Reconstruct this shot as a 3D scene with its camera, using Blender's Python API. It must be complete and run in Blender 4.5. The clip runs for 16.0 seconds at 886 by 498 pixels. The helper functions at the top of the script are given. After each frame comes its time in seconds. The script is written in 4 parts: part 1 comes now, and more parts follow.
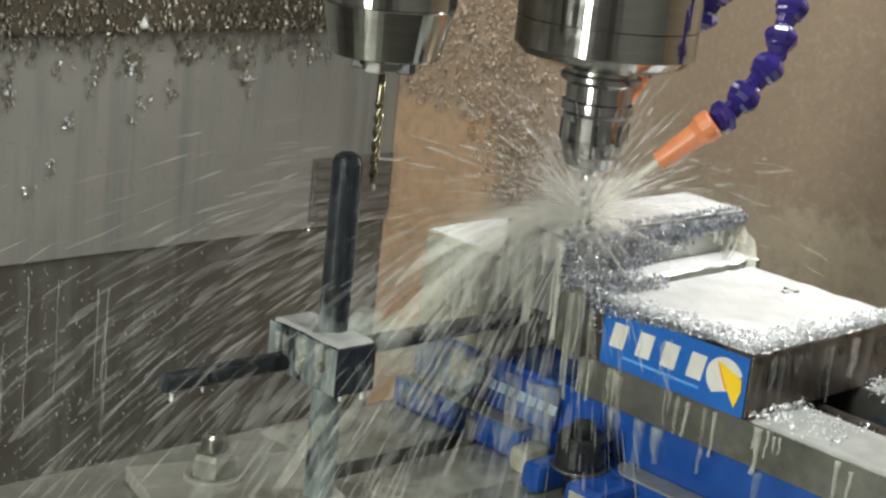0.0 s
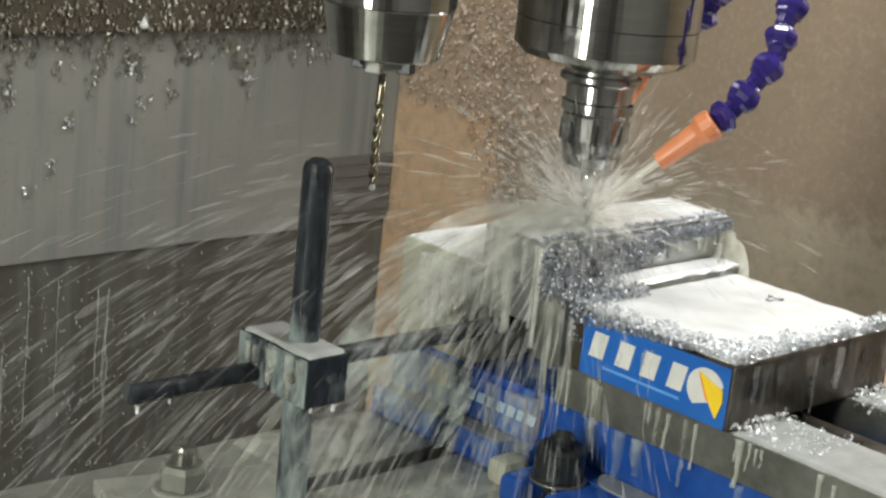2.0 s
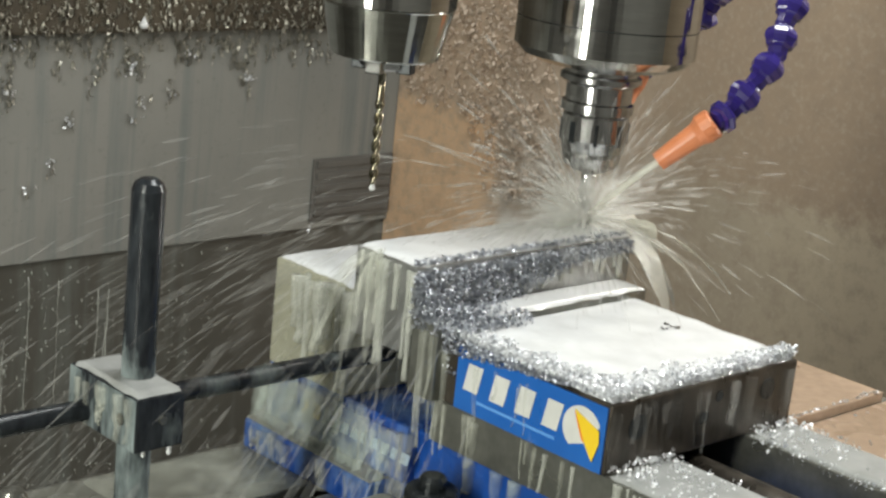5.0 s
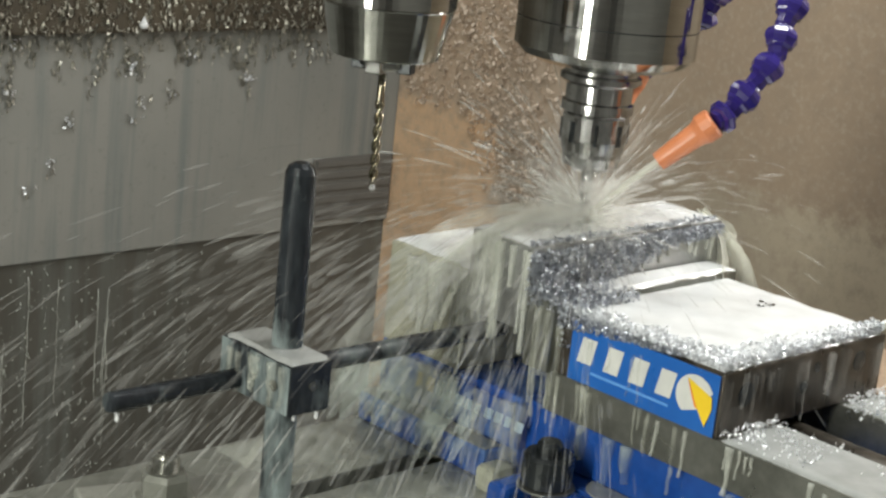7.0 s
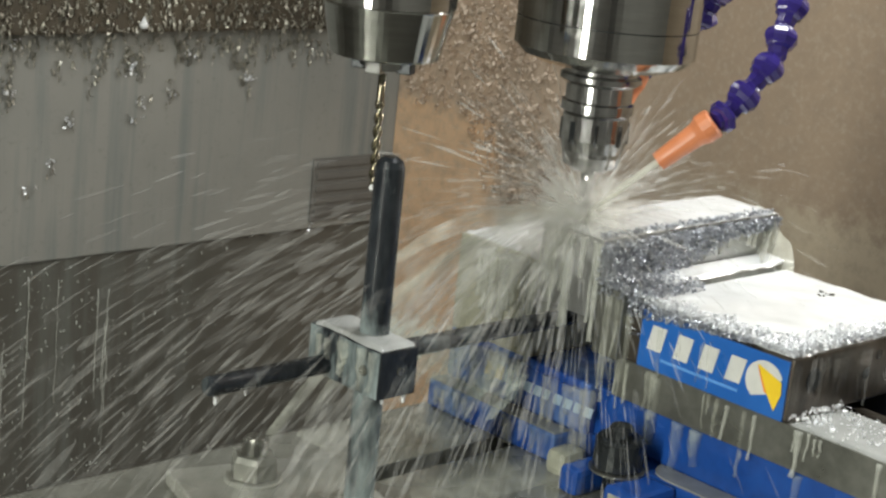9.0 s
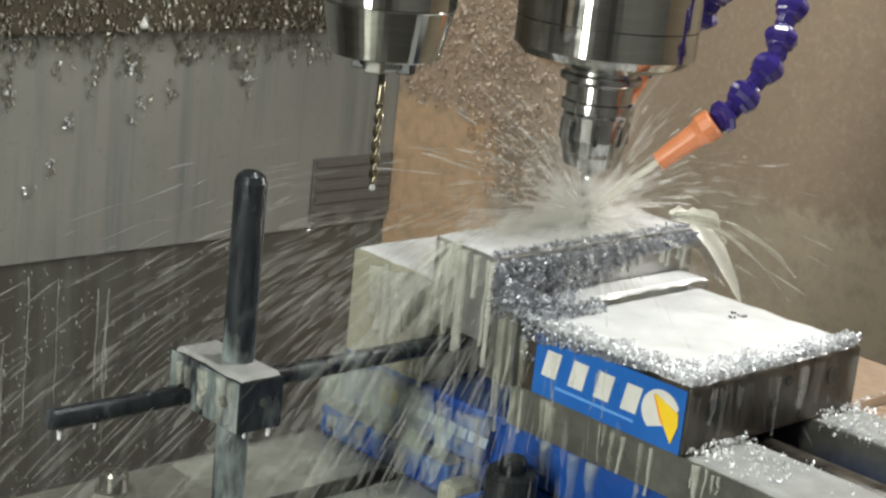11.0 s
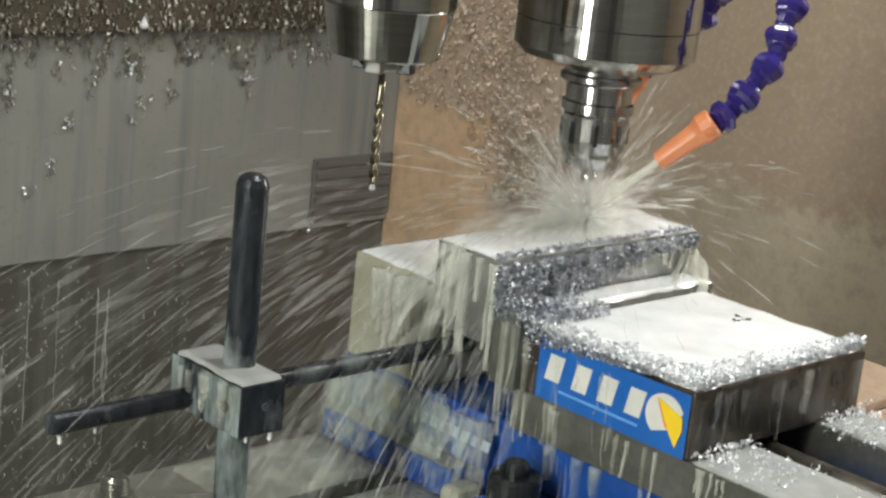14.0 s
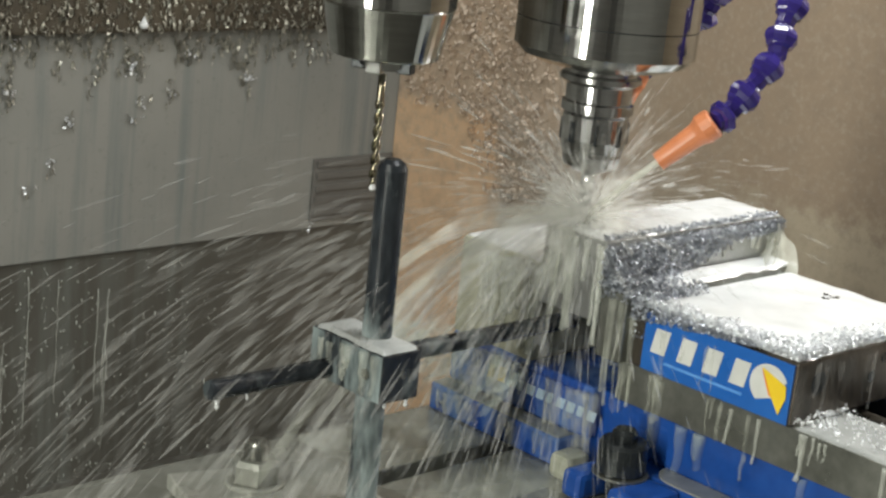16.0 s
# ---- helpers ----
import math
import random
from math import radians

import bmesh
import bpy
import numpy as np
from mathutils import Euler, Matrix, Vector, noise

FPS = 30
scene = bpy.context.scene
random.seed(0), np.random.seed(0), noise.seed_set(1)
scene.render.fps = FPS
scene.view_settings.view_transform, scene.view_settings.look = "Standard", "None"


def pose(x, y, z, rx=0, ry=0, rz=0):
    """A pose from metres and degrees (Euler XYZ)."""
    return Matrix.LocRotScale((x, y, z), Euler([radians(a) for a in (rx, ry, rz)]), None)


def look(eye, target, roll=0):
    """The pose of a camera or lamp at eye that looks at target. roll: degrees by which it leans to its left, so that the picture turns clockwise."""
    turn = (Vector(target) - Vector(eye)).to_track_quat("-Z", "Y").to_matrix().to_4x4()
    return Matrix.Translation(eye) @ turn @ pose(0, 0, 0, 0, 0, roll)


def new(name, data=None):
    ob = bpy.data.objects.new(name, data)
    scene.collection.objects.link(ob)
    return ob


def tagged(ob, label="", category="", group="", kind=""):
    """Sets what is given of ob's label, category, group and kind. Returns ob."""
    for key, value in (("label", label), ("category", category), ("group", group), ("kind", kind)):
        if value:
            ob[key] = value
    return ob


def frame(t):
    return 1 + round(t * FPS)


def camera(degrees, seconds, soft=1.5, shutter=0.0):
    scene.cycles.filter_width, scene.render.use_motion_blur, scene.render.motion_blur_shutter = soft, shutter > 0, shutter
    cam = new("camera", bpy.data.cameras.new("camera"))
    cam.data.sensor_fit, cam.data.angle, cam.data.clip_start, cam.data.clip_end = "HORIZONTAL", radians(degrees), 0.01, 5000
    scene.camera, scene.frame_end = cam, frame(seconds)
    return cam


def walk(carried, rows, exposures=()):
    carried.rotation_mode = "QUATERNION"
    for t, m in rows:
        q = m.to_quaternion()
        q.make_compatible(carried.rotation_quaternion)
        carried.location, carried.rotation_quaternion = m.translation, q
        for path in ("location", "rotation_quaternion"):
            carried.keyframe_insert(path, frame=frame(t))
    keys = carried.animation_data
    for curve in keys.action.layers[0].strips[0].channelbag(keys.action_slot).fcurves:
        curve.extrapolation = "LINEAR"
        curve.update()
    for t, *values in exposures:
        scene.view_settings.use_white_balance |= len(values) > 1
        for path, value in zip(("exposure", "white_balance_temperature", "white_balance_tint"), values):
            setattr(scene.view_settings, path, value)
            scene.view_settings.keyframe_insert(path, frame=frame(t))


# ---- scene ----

# ---- camera ----
EYE = 1.25
cam = camera(29.3, 16.0, soft=2.5)
STAND = pose(0, 0, EYE, 74.94, -5.86, -43.06)
walk(cam, [(0.0, STAND), (16.0, STAND)], exposures=[(0.0, 0.0), (16.0, 0.0)])

# ---- world and lights ----
world = bpy.data.worlds.new("shop")
world.use_nodes = True
scene.world = world
scene.cycles.transparent_max_bounces = 96
world.node_tree.nodes["Background"].inputs[0].default_value = (0.9, 0.95, 1.0, 1)
world.node_tree.nodes["Background"].inputs[1].default_value = 0.02


def area_lamp(name, eye, target, w, h, watts, colour):
    data = bpy.data.lights.new(name, "AREA")
    data.shape, data.size, data.size_y, data.energy, data.color = "RECTANGLE", w, h, watts, colour
    ob = new(name, data)
    ob.matrix_world = look(eye, target)
    return ob


area_lamp("work_light_left", (-0.85, 0.27, 1.42), (0.75, 0.63, 1.12), 0.08, 1.3, 27, (0.99, 1.0, 0.9))
area_lamp("work_light_right", (1.5, 0.27, 1.4), (0.75, 0.63, 1.1), 0.13, 1.2, 15, (1.0, 0.98, 0.92))
area_lamp("work_light_ceiling", (0.95, 0.62, 2.28), (0.9, 0.62, 1.0), 0.6, 0.25, 14.5, (0.96, 1.0, 0.99))


# ---- materials ----
def socket(nt, node, key, value):
    if isinstance(value, bpy.types.NodeSocket):
        nt.links.new(value, node.inputs[key])
    else:
        node.inputs[key].default_value = value


def node(nt, kind, **ins):
    n = nt.nodes.new(kind)
    for key, value in ins.items():
        socket(nt, n, key.replace("_", " "), value)
    return n


def ramp(nt, fac, stops):
    n = nt.nodes.new("ShaderNodeValToRGB")
    els = n.color_ramp.elements
    while len(els) < len(stops):
        els.new(0.5)
    for e, (p, c) in zip(els, stops):
        e.position, e.color = p, (*c, 1) if len(c) == 3 else c
    nt.links.new(fac, n.inputs[0])
    return n.outputs[0]


def base_material(name):
    m = bpy.data.materials.new(name)
    m.use_nodes = True
    nt = m.node_tree
    return m, nt, nt.nodes["Principled BSDF"]


def coords(nt, scale=(1, 1, 1)):
    tc = nt.nodes.new("ShaderNodeTexCoord")
    mp = nt.nodes.new("ShaderNodeMapping")
    mp.inputs["Scale"].default_value = scale
    nt.links.new(tc.outputs["Object"], mp.inputs[0])
    return mp.outputs[0]


def noise_of(nt, vec, scale, detail=4.0, rough=0.6):
    n = nt.nodes.new("ShaderNodeTexNoise")
    nt.links.new(vec, n.inputs["Vector"])
    n.inputs["Scale"].default_value = scale
    n.inputs["Detail"].default_value = detail
    n.inputs["Roughness"].default_value = rough
    return n.outputs[0]


def bump(nt, bsdf, height, strength, dist=0.001):
    b = nt.nodes.new("ShaderNodeBump")
    b.inputs["Strength"].default_value = strength
    b.inputs["Distance"].default_value = dist
    nt.links.new(height, b.inputs["Height"])
    nt.links.new(b.outputs[0], bsdf.inputs["Normal"])


def mixed(nt, fac, a, b):
    n = nt.nodes.new("ShaderNodeMix")
    n.data_type = "RGBA"
    socket(nt, n, 0, fac)
    for i, v in ((6, a), (7, b)):
        if isinstance(v, bpy.types.NodeSocket):
            nt.links.new(v, n.inputs[i])
        else:
            n.inputs[i].default_value = (*v, 1)
    return n.outputs[2]


def surface(name, dark, light, rough=(0.3, 0.5), metal=0.0, grain=60, patch=8, relief=0.15, stretch=(1, 1, 1), coat=0.0):
    """A surface with two scales of variation in colour, gloss and relief."""
    m, nt, b = base_material(name)
    v = coords(nt, stretch)
    fine, big = noise_of(nt, v, grain), noise_of(nt, v, patch, 3)
    both = nt.nodes.new("ShaderNodeMath")
    both.operation = "MULTIPLY_ADD"
    nt.links.new(fine, both.inputs[0])
    both.inputs[1].default_value = 0.5
    half = nt.nodes.new("ShaderNodeMath")
    half.operation = "MULTIPLY"
    nt.links.new(big, half.inputs[0])
    half.inputs[1].default_value = 0.5
    nt.links.new(half.outputs[0], both.inputs[2])
    nt.links.new(ramp(nt, both.outputs[0], [(0.32, dark), (0.68, light)]), b.inputs["Base Color"])
    nt.links.new(ramp(nt, big, [(0.3, (rough[0],) * 3), (0.7, (rough[1],) * 3)]), b.inputs["Roughness"])
    b.inputs["Metallic"].default_value = metal
    b.inputs["Coat Weight"].default_value = coat
    if relief:
        bump(nt, b, fine, relief)
    return m


def wall_material(name, dark, light, streak, chips=0.0):
    """Painted sheet metal, wet, with run marks and dried splashes."""
    m, nt, b = base_material(name)
    v = coords(nt)
    runs = noise_of(nt, coords(nt, (26, 26, 1.2)), 1.6, 5, 0.65)
    big = noise_of(nt, v, 3.2, 4)
    fine = noise_of(nt, v, 130, 3)
    c = mixed(nt, ramp(nt, big, [(0.3, (0, 0, 0)), (0.7, (1, 1, 1))]), dark, light)
    c = mixed(nt, ramp(nt, runs, [(0.5, (0, 0, 0)), (0.72, (0.7, 0.7, 0.7))]), c, streak)
    c = mixed(nt, ramp(nt, fine, [(0.6, (0, 0, 0)), (0.75, (0.35, 0.35, 0.35))]), c, tuple(x * 0.6 for x in dark))
    nt.links.new(c, b.inputs["Base Color"])
    nt.links.new(ramp(nt, runs, [(0.3, (0.32,) * 3), (0.7, (0.55,) * 3)]), b.inputs["Roughness"])
    bump(nt, b, runs, 0.25, 0.002)
    return m


def liquid(name, colour, clear, rough=0.12):
    """Milky coolant: a glossy white film, let through in part."""
    m, nt, b = base_material(name)
    v = coords(nt)
    n = noise_of(nt, v, 45, 4)
    nt.links.new(ramp(nt, n, [(0.3, tuple(x * 0.86 for x in colour)), (0.7, colour)]), b.inputs["Base Color"])
    b.inputs["Roughness"].default_value = rough
    nt.links.new(ramp(nt, n, [(0.3, (1 - clear * 1.15,) * 3), (0.7, (1 - clear * 0.8,) * 3)]), b.inputs["Alpha"])
    bump(nt, b, n, 0.15, 0.002)
    return m


M = {}
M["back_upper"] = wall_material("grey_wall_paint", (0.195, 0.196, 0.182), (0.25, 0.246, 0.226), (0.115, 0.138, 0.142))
# Same build as the upper panel, about a third of its tone.
M["back_lower"] = wall_material("darker_grey_wall", (0.063, 0.06, 0.051), (0.095, 0.09, 0.078), (0.13, 0.138, 0.126))
M["back_top"] = wall_material("grimy_wall", (0.045, 0.037, 0.026), (0.085, 0.07, 0.05), (0.025, 0.02, 0.014))


def grimy_tan():
    """Tan paint, clean by the corner and at the far end, with a broad splashed stain between."""
    m, nt, b = base_material("tan_wall_paint")
    v = coords(nt)
    sep = nt.nodes.new("ShaderNodeSeparateXYZ")
    nt.links.new(v, sep.inputs[0])
    big, mid, fine = noise_of(nt, v, 9, 4), noise_of(nt, v, 40, 5, 0.7), noise_of(nt, v, 170, 3)

    def calc(op, a, c, d=0.0):
        n = nt.nodes.new("ShaderNodeMath")
        n.operation = op
        for i, x in enumerate((a, c, d)):
            socket(nt, n, i, x)
        return n.outputs[0]
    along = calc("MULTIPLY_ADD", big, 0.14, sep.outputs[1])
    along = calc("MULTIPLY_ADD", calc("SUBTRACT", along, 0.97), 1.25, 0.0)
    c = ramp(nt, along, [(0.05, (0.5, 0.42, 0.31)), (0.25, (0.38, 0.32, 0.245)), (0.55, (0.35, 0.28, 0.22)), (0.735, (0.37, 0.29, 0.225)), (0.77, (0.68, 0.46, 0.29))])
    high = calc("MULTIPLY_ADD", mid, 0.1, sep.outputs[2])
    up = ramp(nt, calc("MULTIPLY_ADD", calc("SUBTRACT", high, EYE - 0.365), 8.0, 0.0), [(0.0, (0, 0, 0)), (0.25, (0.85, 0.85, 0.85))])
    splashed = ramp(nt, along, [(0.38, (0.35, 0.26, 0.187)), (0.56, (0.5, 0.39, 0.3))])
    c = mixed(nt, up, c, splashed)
    c = mixed(nt, ramp(nt, mid, [(0.45, (0, 0, 0)), (0.7, (0.6, 0.6, 0.6))]), c, (0.29, 0.228, 0.172))
    c = mixed(nt, ramp(nt, fine, [(0.5, (0, 0, 0)), (0.75, (0.4, 0.4, 0.4))]), c, (0.5, 0.43, 0.34))
    nt.links.new(c, b.inputs["Base Color"])
    nt.links.new(ramp(nt, mid, [(0.3, (0.35,) * 3), (0.7, (0.6,) * 3)]), b.inputs["Roughness"])
    bump(nt, b, fine, 0.2, 0.001)
    return m


M["tan"] = grimy_tan()
M["room"] = surface("enclosure_paint", (0.26, 0.26, 0.25), (0.34, 0.335, 0.32), (0.4, 0.6), grain=30, patch=2)
M["table"] = surface("ground_cast_iron", (0.17, 0.174, 0.152), (0.31, 0.315, 0.28), (0.14, 0.34), 0.4, 90, 12)
M["wet_plate"] = surface("coolant_wet_plate", (0.24, 0.25, 0.22), (0.4, 0.4, 0.36), (0.12, 0.3), 0.25, 90, 16)
# Base colour holds the tan side wall's reflection in wet metal.
M["tan_plate"] = surface("wall_tinted_plate", (0.26, 0.185, 0.125), (0.42, 0.31, 0.225), (0.18, 0.4), 0.1, 110, 14, 0.3)
M["worn_cream"] = surface("coolant_stained_block", (0.24, 0.25, 0.2), (0.42, 0.42, 0.34), (0.25, 0.45), 0.0, 80, 30)
M["steel"] = surface("ground_steel", (0.15, 0.152, 0.135), (0.29, 0.292, 0.262), (0.22, 0.42), 0.75, 120, 18, 0.1)
M["dark_steel"] = surface("stained_jaw_steel", (0.016, 0.014, 0.011), (0.1, 0.085, 0.068), (0.22, 0.5), 0.5, 110, 45, 0.2, (1, 1, 0.35))
M["pale"] = surface("coolant_coated_steel", (0.31, 0.305, 0.235), (0.5, 0.495, 0.385), (0.16, 0.36), 0.2, 40, 14, 0.2)
M["aluminium"] = surface("milled_aluminium", (0.3, 0.305, 0.3), (0.5, 0.505, 0.495), (0.2, 0.4), 0.8, 150, 25, 0.1)
M["caked"] = surface("caked_brown_chips", (0.4, 0.315, 0.245), (0.68, 0.56, 0.45), (0.6, 0.8), 0.0, 200, 40, 0.0)
M["grime_chip"] = surface("grimy_chip", (0.06, 0.054, 0.038), (0.6, 0.58, 0.5), (0.25, 0.5), 0.5, 160, 30, 0.0)
M["chip"] = surface("bright_aluminium_chip", (0.62, 0.64, 0.67), (0.92, 0.93, 0.95), (0.3, 0.55), 0.55, 300, 60, 0.0)


def washed_blue():
    """Blue enamel under an uneven wash of milky coolant."""
    m, nt, b = base_material("washed_blue_enamel")
    v = coords(nt, (1, 1, 0.45))
    patch, fine = noise_of(nt, v, 30, 5, 0.65), noise_of(nt, v, 120, 3)
    c = ramp(nt, fine, [(0.35, (0.011, 0.05, 0.24)), (0.7, (0.02, 0.09, 0.4))])
    c = mixed(nt, ramp(nt, patch, [(0.43, (0, 0, 0)), (0.66, (0.5, 0.5, 0.5))]), c, (0.22, 0.31, 0.36))
    nt.links.new(c, b.inputs["Base Color"])
    b.inputs["Roughness"].default_value = 0.25
    bump(nt, b, patch, 0.2, 0.001)
    return m


M["washed_blue"] = washed_blue()
M["heap_chip"] = surface("dark_aluminium_chip", (0.17, 0.183, 0.212), (0.7, 0.73, 0.79), (0.28, 0.52), 0.75, 420, 90, 0.0)
M["blue"] = surface("blue_enamel", (0.009, 0.046, 0.215), (0.016, 0.082, 0.35), (0.15, 0.35), 0.0, 60, 16, 0.05, coat=0.4)
M["label_blue"] = surface("printed_blue", (0.011, 0.095, 0.37), (0.018, 0.13, 0.46), (0.25, 0.4), 0.0, 50, 16, 0.02)
M["label_white"] = surface("printed_white", (0.52, 0.53, 0.51), (0.66, 0.66, 0.63), (0.3, 0.45), 0.0, 80, 30, 0.0)
M["label_yellow"] = surface("printed_yellow", (0.75, 0.5, 0.02), (0.85, 0.6, 0.03), (0.3, 0.45), 0.0, 80, 30, 0.0)
M["label_orange"] = surface("printed_orange", (0.75, 0.22, 0.03), (0.8, 0.28, 0.04), (0.3, 0.45), 0.0, 80, 30, 0.0)
# Bluer and darker than the badge's white, for the print on the body.
M["label_dim"] = surface("printed_grey_blue", (0.3, 0.42, 0.55), (0.45, 0.55, 0.65), (0.3, 0.45), 0.0, 80, 30, 0.0)
M["label_pale"] = surface("printed_light_blue", (0.08, 0.25, 0.62), (0.12, 0.32, 0.7), (0.3, 0.45), 0.0, 80, 30, 0.0)


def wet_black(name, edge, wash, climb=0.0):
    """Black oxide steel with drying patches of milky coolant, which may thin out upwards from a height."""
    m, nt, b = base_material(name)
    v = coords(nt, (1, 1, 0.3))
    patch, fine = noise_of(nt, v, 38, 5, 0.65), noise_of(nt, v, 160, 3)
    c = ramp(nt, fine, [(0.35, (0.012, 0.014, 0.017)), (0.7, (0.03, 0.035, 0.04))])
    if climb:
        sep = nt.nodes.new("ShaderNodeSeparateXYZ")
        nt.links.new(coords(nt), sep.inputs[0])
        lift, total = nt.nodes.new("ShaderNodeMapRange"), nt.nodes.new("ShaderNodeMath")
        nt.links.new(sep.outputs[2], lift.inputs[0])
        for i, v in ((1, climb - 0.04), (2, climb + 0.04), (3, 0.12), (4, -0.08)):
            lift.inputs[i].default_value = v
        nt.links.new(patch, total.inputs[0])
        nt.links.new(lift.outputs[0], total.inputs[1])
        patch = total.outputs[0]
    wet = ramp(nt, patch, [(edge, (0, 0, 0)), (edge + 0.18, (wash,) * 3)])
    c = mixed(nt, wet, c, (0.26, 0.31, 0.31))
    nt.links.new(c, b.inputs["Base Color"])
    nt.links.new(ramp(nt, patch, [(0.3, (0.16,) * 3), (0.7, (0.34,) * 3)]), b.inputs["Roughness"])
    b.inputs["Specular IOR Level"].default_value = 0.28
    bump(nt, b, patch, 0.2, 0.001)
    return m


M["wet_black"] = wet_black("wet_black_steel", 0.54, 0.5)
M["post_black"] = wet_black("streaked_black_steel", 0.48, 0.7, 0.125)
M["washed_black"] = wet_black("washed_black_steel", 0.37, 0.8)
M["black"] = surface("black_oxide_steel", (0.012, 0.014, 0.016), (0.035, 0.04, 0.042), (0.18, 0.38), 0.4, 110, 30, 0.1)
M["chrome"] = surface("polished_tool_steel", (0.38, 0.384, 0.366), (0.5, 0.504, 0.484), (0.07, 0.13), 1.0, 60, 20, 0.02, (1, 1, 8))
M["collet"] = surface("dark_tool_steel", (0.3, 0.3, 0.3), (0.5, 0.5, 0.49), (0.1, 0.22), 1.0, 80, 25, 0.05)
M["drill"] = surface("coated_drill_steel", (0.2, 0.175, 0.115), (0.46, 0.425, 0.32), (0.15, 0.3), 1.0, 90, 30, 0.05)
M["carbide"] = surface("carbide", (0.5, 0.5, 0.5), (0.75, 0.75, 0.75), (0.1, 0.2), 1.0, 90, 30, 0.0)
M["purple"] = surface("purple_blue_plastic", (0.02, 0.012, 0.105), (0.036, 0.025, 0.18), (0.06, 0.18), 0.0, 70, 20, 0.05, coat=0.3)
M["orange"] = surface("orange_plastic", (0.5, 0.16, 0.07), (0.68, 0.25, 0.11), (0.25, 0.4), 0.0, 70, 20, 0.05)
M["rubber"] = surface("dark_louvre_paint", (0.1, 0.095, 0.088), (0.135, 0.13, 0.118), (0.5, 0.7), 0.0, 60, 14)


def streaks(name, low, high):
    """Flung coolant: each streak lets through a share of its own."""
    m, nt, b = base_material(name)
    nt.nodes.remove(b)
    lit, through_lit = node(nt, "ShaderNodeBsdfDiffuse", Color=(0.94, 0.94, 0.91, 1)), node(nt, "ShaderNodeBsdfTranslucent", Color=(0.94, 0.94, 0.91, 1))
    body, veiled, clear = nt.nodes.new("ShaderNodeMixShader"), nt.nodes.new("ShaderNodeMixShader"), nt.nodes.new("ShaderNodeBsdfTransparent")
    nt.links.new(lit.outputs[0], body.inputs[1])
    nt.links.new(through_lit.outputs[0], body.inputs[2])
    geo = nt.nodes.new("ShaderNodeNewGeometry")
    pw = nt.nodes.new("ShaderNodeMath")
    pw.operation, pw.inputs[1].default_value = "POWER", 2.2
    nt.links.new(geo.outputs["Random Per Island"], pw.inputs[0])
    nt.links.new(ramp(nt, pw.outputs[0], [(0.0, (low,) * 3), (1.0, (high,) * 3)]), veiled.inputs[0])
    nt.links.new(clear.outputs[0], veiled.inputs[1])
    nt.links.new(body.outputs[0], veiled.inputs[2])
    nt.links.new(veiled.outputs[0], nt.nodes["Material Output"].inputs[0])
    return m


M["pool"] = liquid("milky_coolant_pool", (0.75, 0.765, 0.775), 0.0, 0.1)
M["thin_pool"] = liquid("thin_milky_coolant", (0.5, 0.515, 0.505), 0.34, 0.12)
M["film"] = liquid("milky_coolant_film", (0.74, 0.76, 0.69), 0.6)
M["sheet"] = liquid("torn_coolant_sheet", (0.8, 0.8, 0.72), 0.42, 0.2)
M["veil"] = liquid("thin_coolant_veil", (0.76, 0.78, 0.68), 0.83, 0.25)
M["spray"] = streaks("coolant_spray", 0.02, 0.19)
M["fan"] = streaks("coolant_fan", 0.04, 0.28)
M["curtain"] = liquid("falling_coolant_curtain", (0.62, 0.7, 0.64), 0.84, 0.3)
M["mist"] = streaks("coolant_mist", 0.015, 0.08)
M["thin"] = streaks("thin_coolant_streak", 0.012, 0.11)


# ---- mesh helpers ----
BASE = {}
RIDERS = []


def thing(name, base, label, category, group="", kind="", rides=True):
    ob = new(name)
    ob.empty_display_size = 0.02
    ob.location = base
    BASE[ob] = Vector(base)
    tagged(ob, label, category, group, kind)
    if rides:
        RIDERS.append(ob)
    return ob


def part(name, bm, material, parent, label="", smooth=False):
    """Links a bmesh in place coordinates as one mesh under its thing or part."""
    me = bpy.data.meshes.new(name)
    bmesh.ops.translate(bm, verts=bm.verts, vec=-BASE[parent])
    bm.to_mesh(me)
    bm.free()
    me.materials.append(M[material])
    if smooth:
        for p in me.polygons:
            p.use_smooth = True
    ob = new(name, me)
    ob.parent = parent
    BASE[ob] = BASE[parent]
    return tagged(ob, label)


def single(name, bm, material, base, label, category, kind="", group="", rides=True, smooth=False):
    """A thing or piece of the setting that is one mesh."""
    me = bpy.data.meshes.new(name)
    bmesh.ops.translate(bm, verts=bm.verts, vec=-Vector(base))
    bm.to_mesh(me)
    bm.free()
    me.materials.append(M[material])
    if smooth:
        for p in me.polygons:
            p.use_smooth = True
    ob = new(name, me)
    ob.location = base
    BASE[ob] = Vector(base)
    tagged(ob, label, category, group, kind)
    if rides:
        RIDERS.append(ob)
    return ob


def box(x0, x1, y0, y1, z0, z1, bevel=0.001, bm=None):
    out = bm or bmesh.new()
    made = bmesh.ops.create_cube(out, size=1)["verts"]
    for v in made:
        v.co = ((x0 + x1) / 2 + v.co.x * (x1 - x0), (y0 + y1) / 2 + v.co.y * (y1 - y0), (z0 + z1) / 2 + v.co.z * (z1 - z0))
    if bevel:
        edges = list({e for v in made for e in v.link_edges})
        bmesh.ops.bevel(out, geom=edges, offset=bevel, segments=2, affect="EDGES", profile=0.6)
    return out


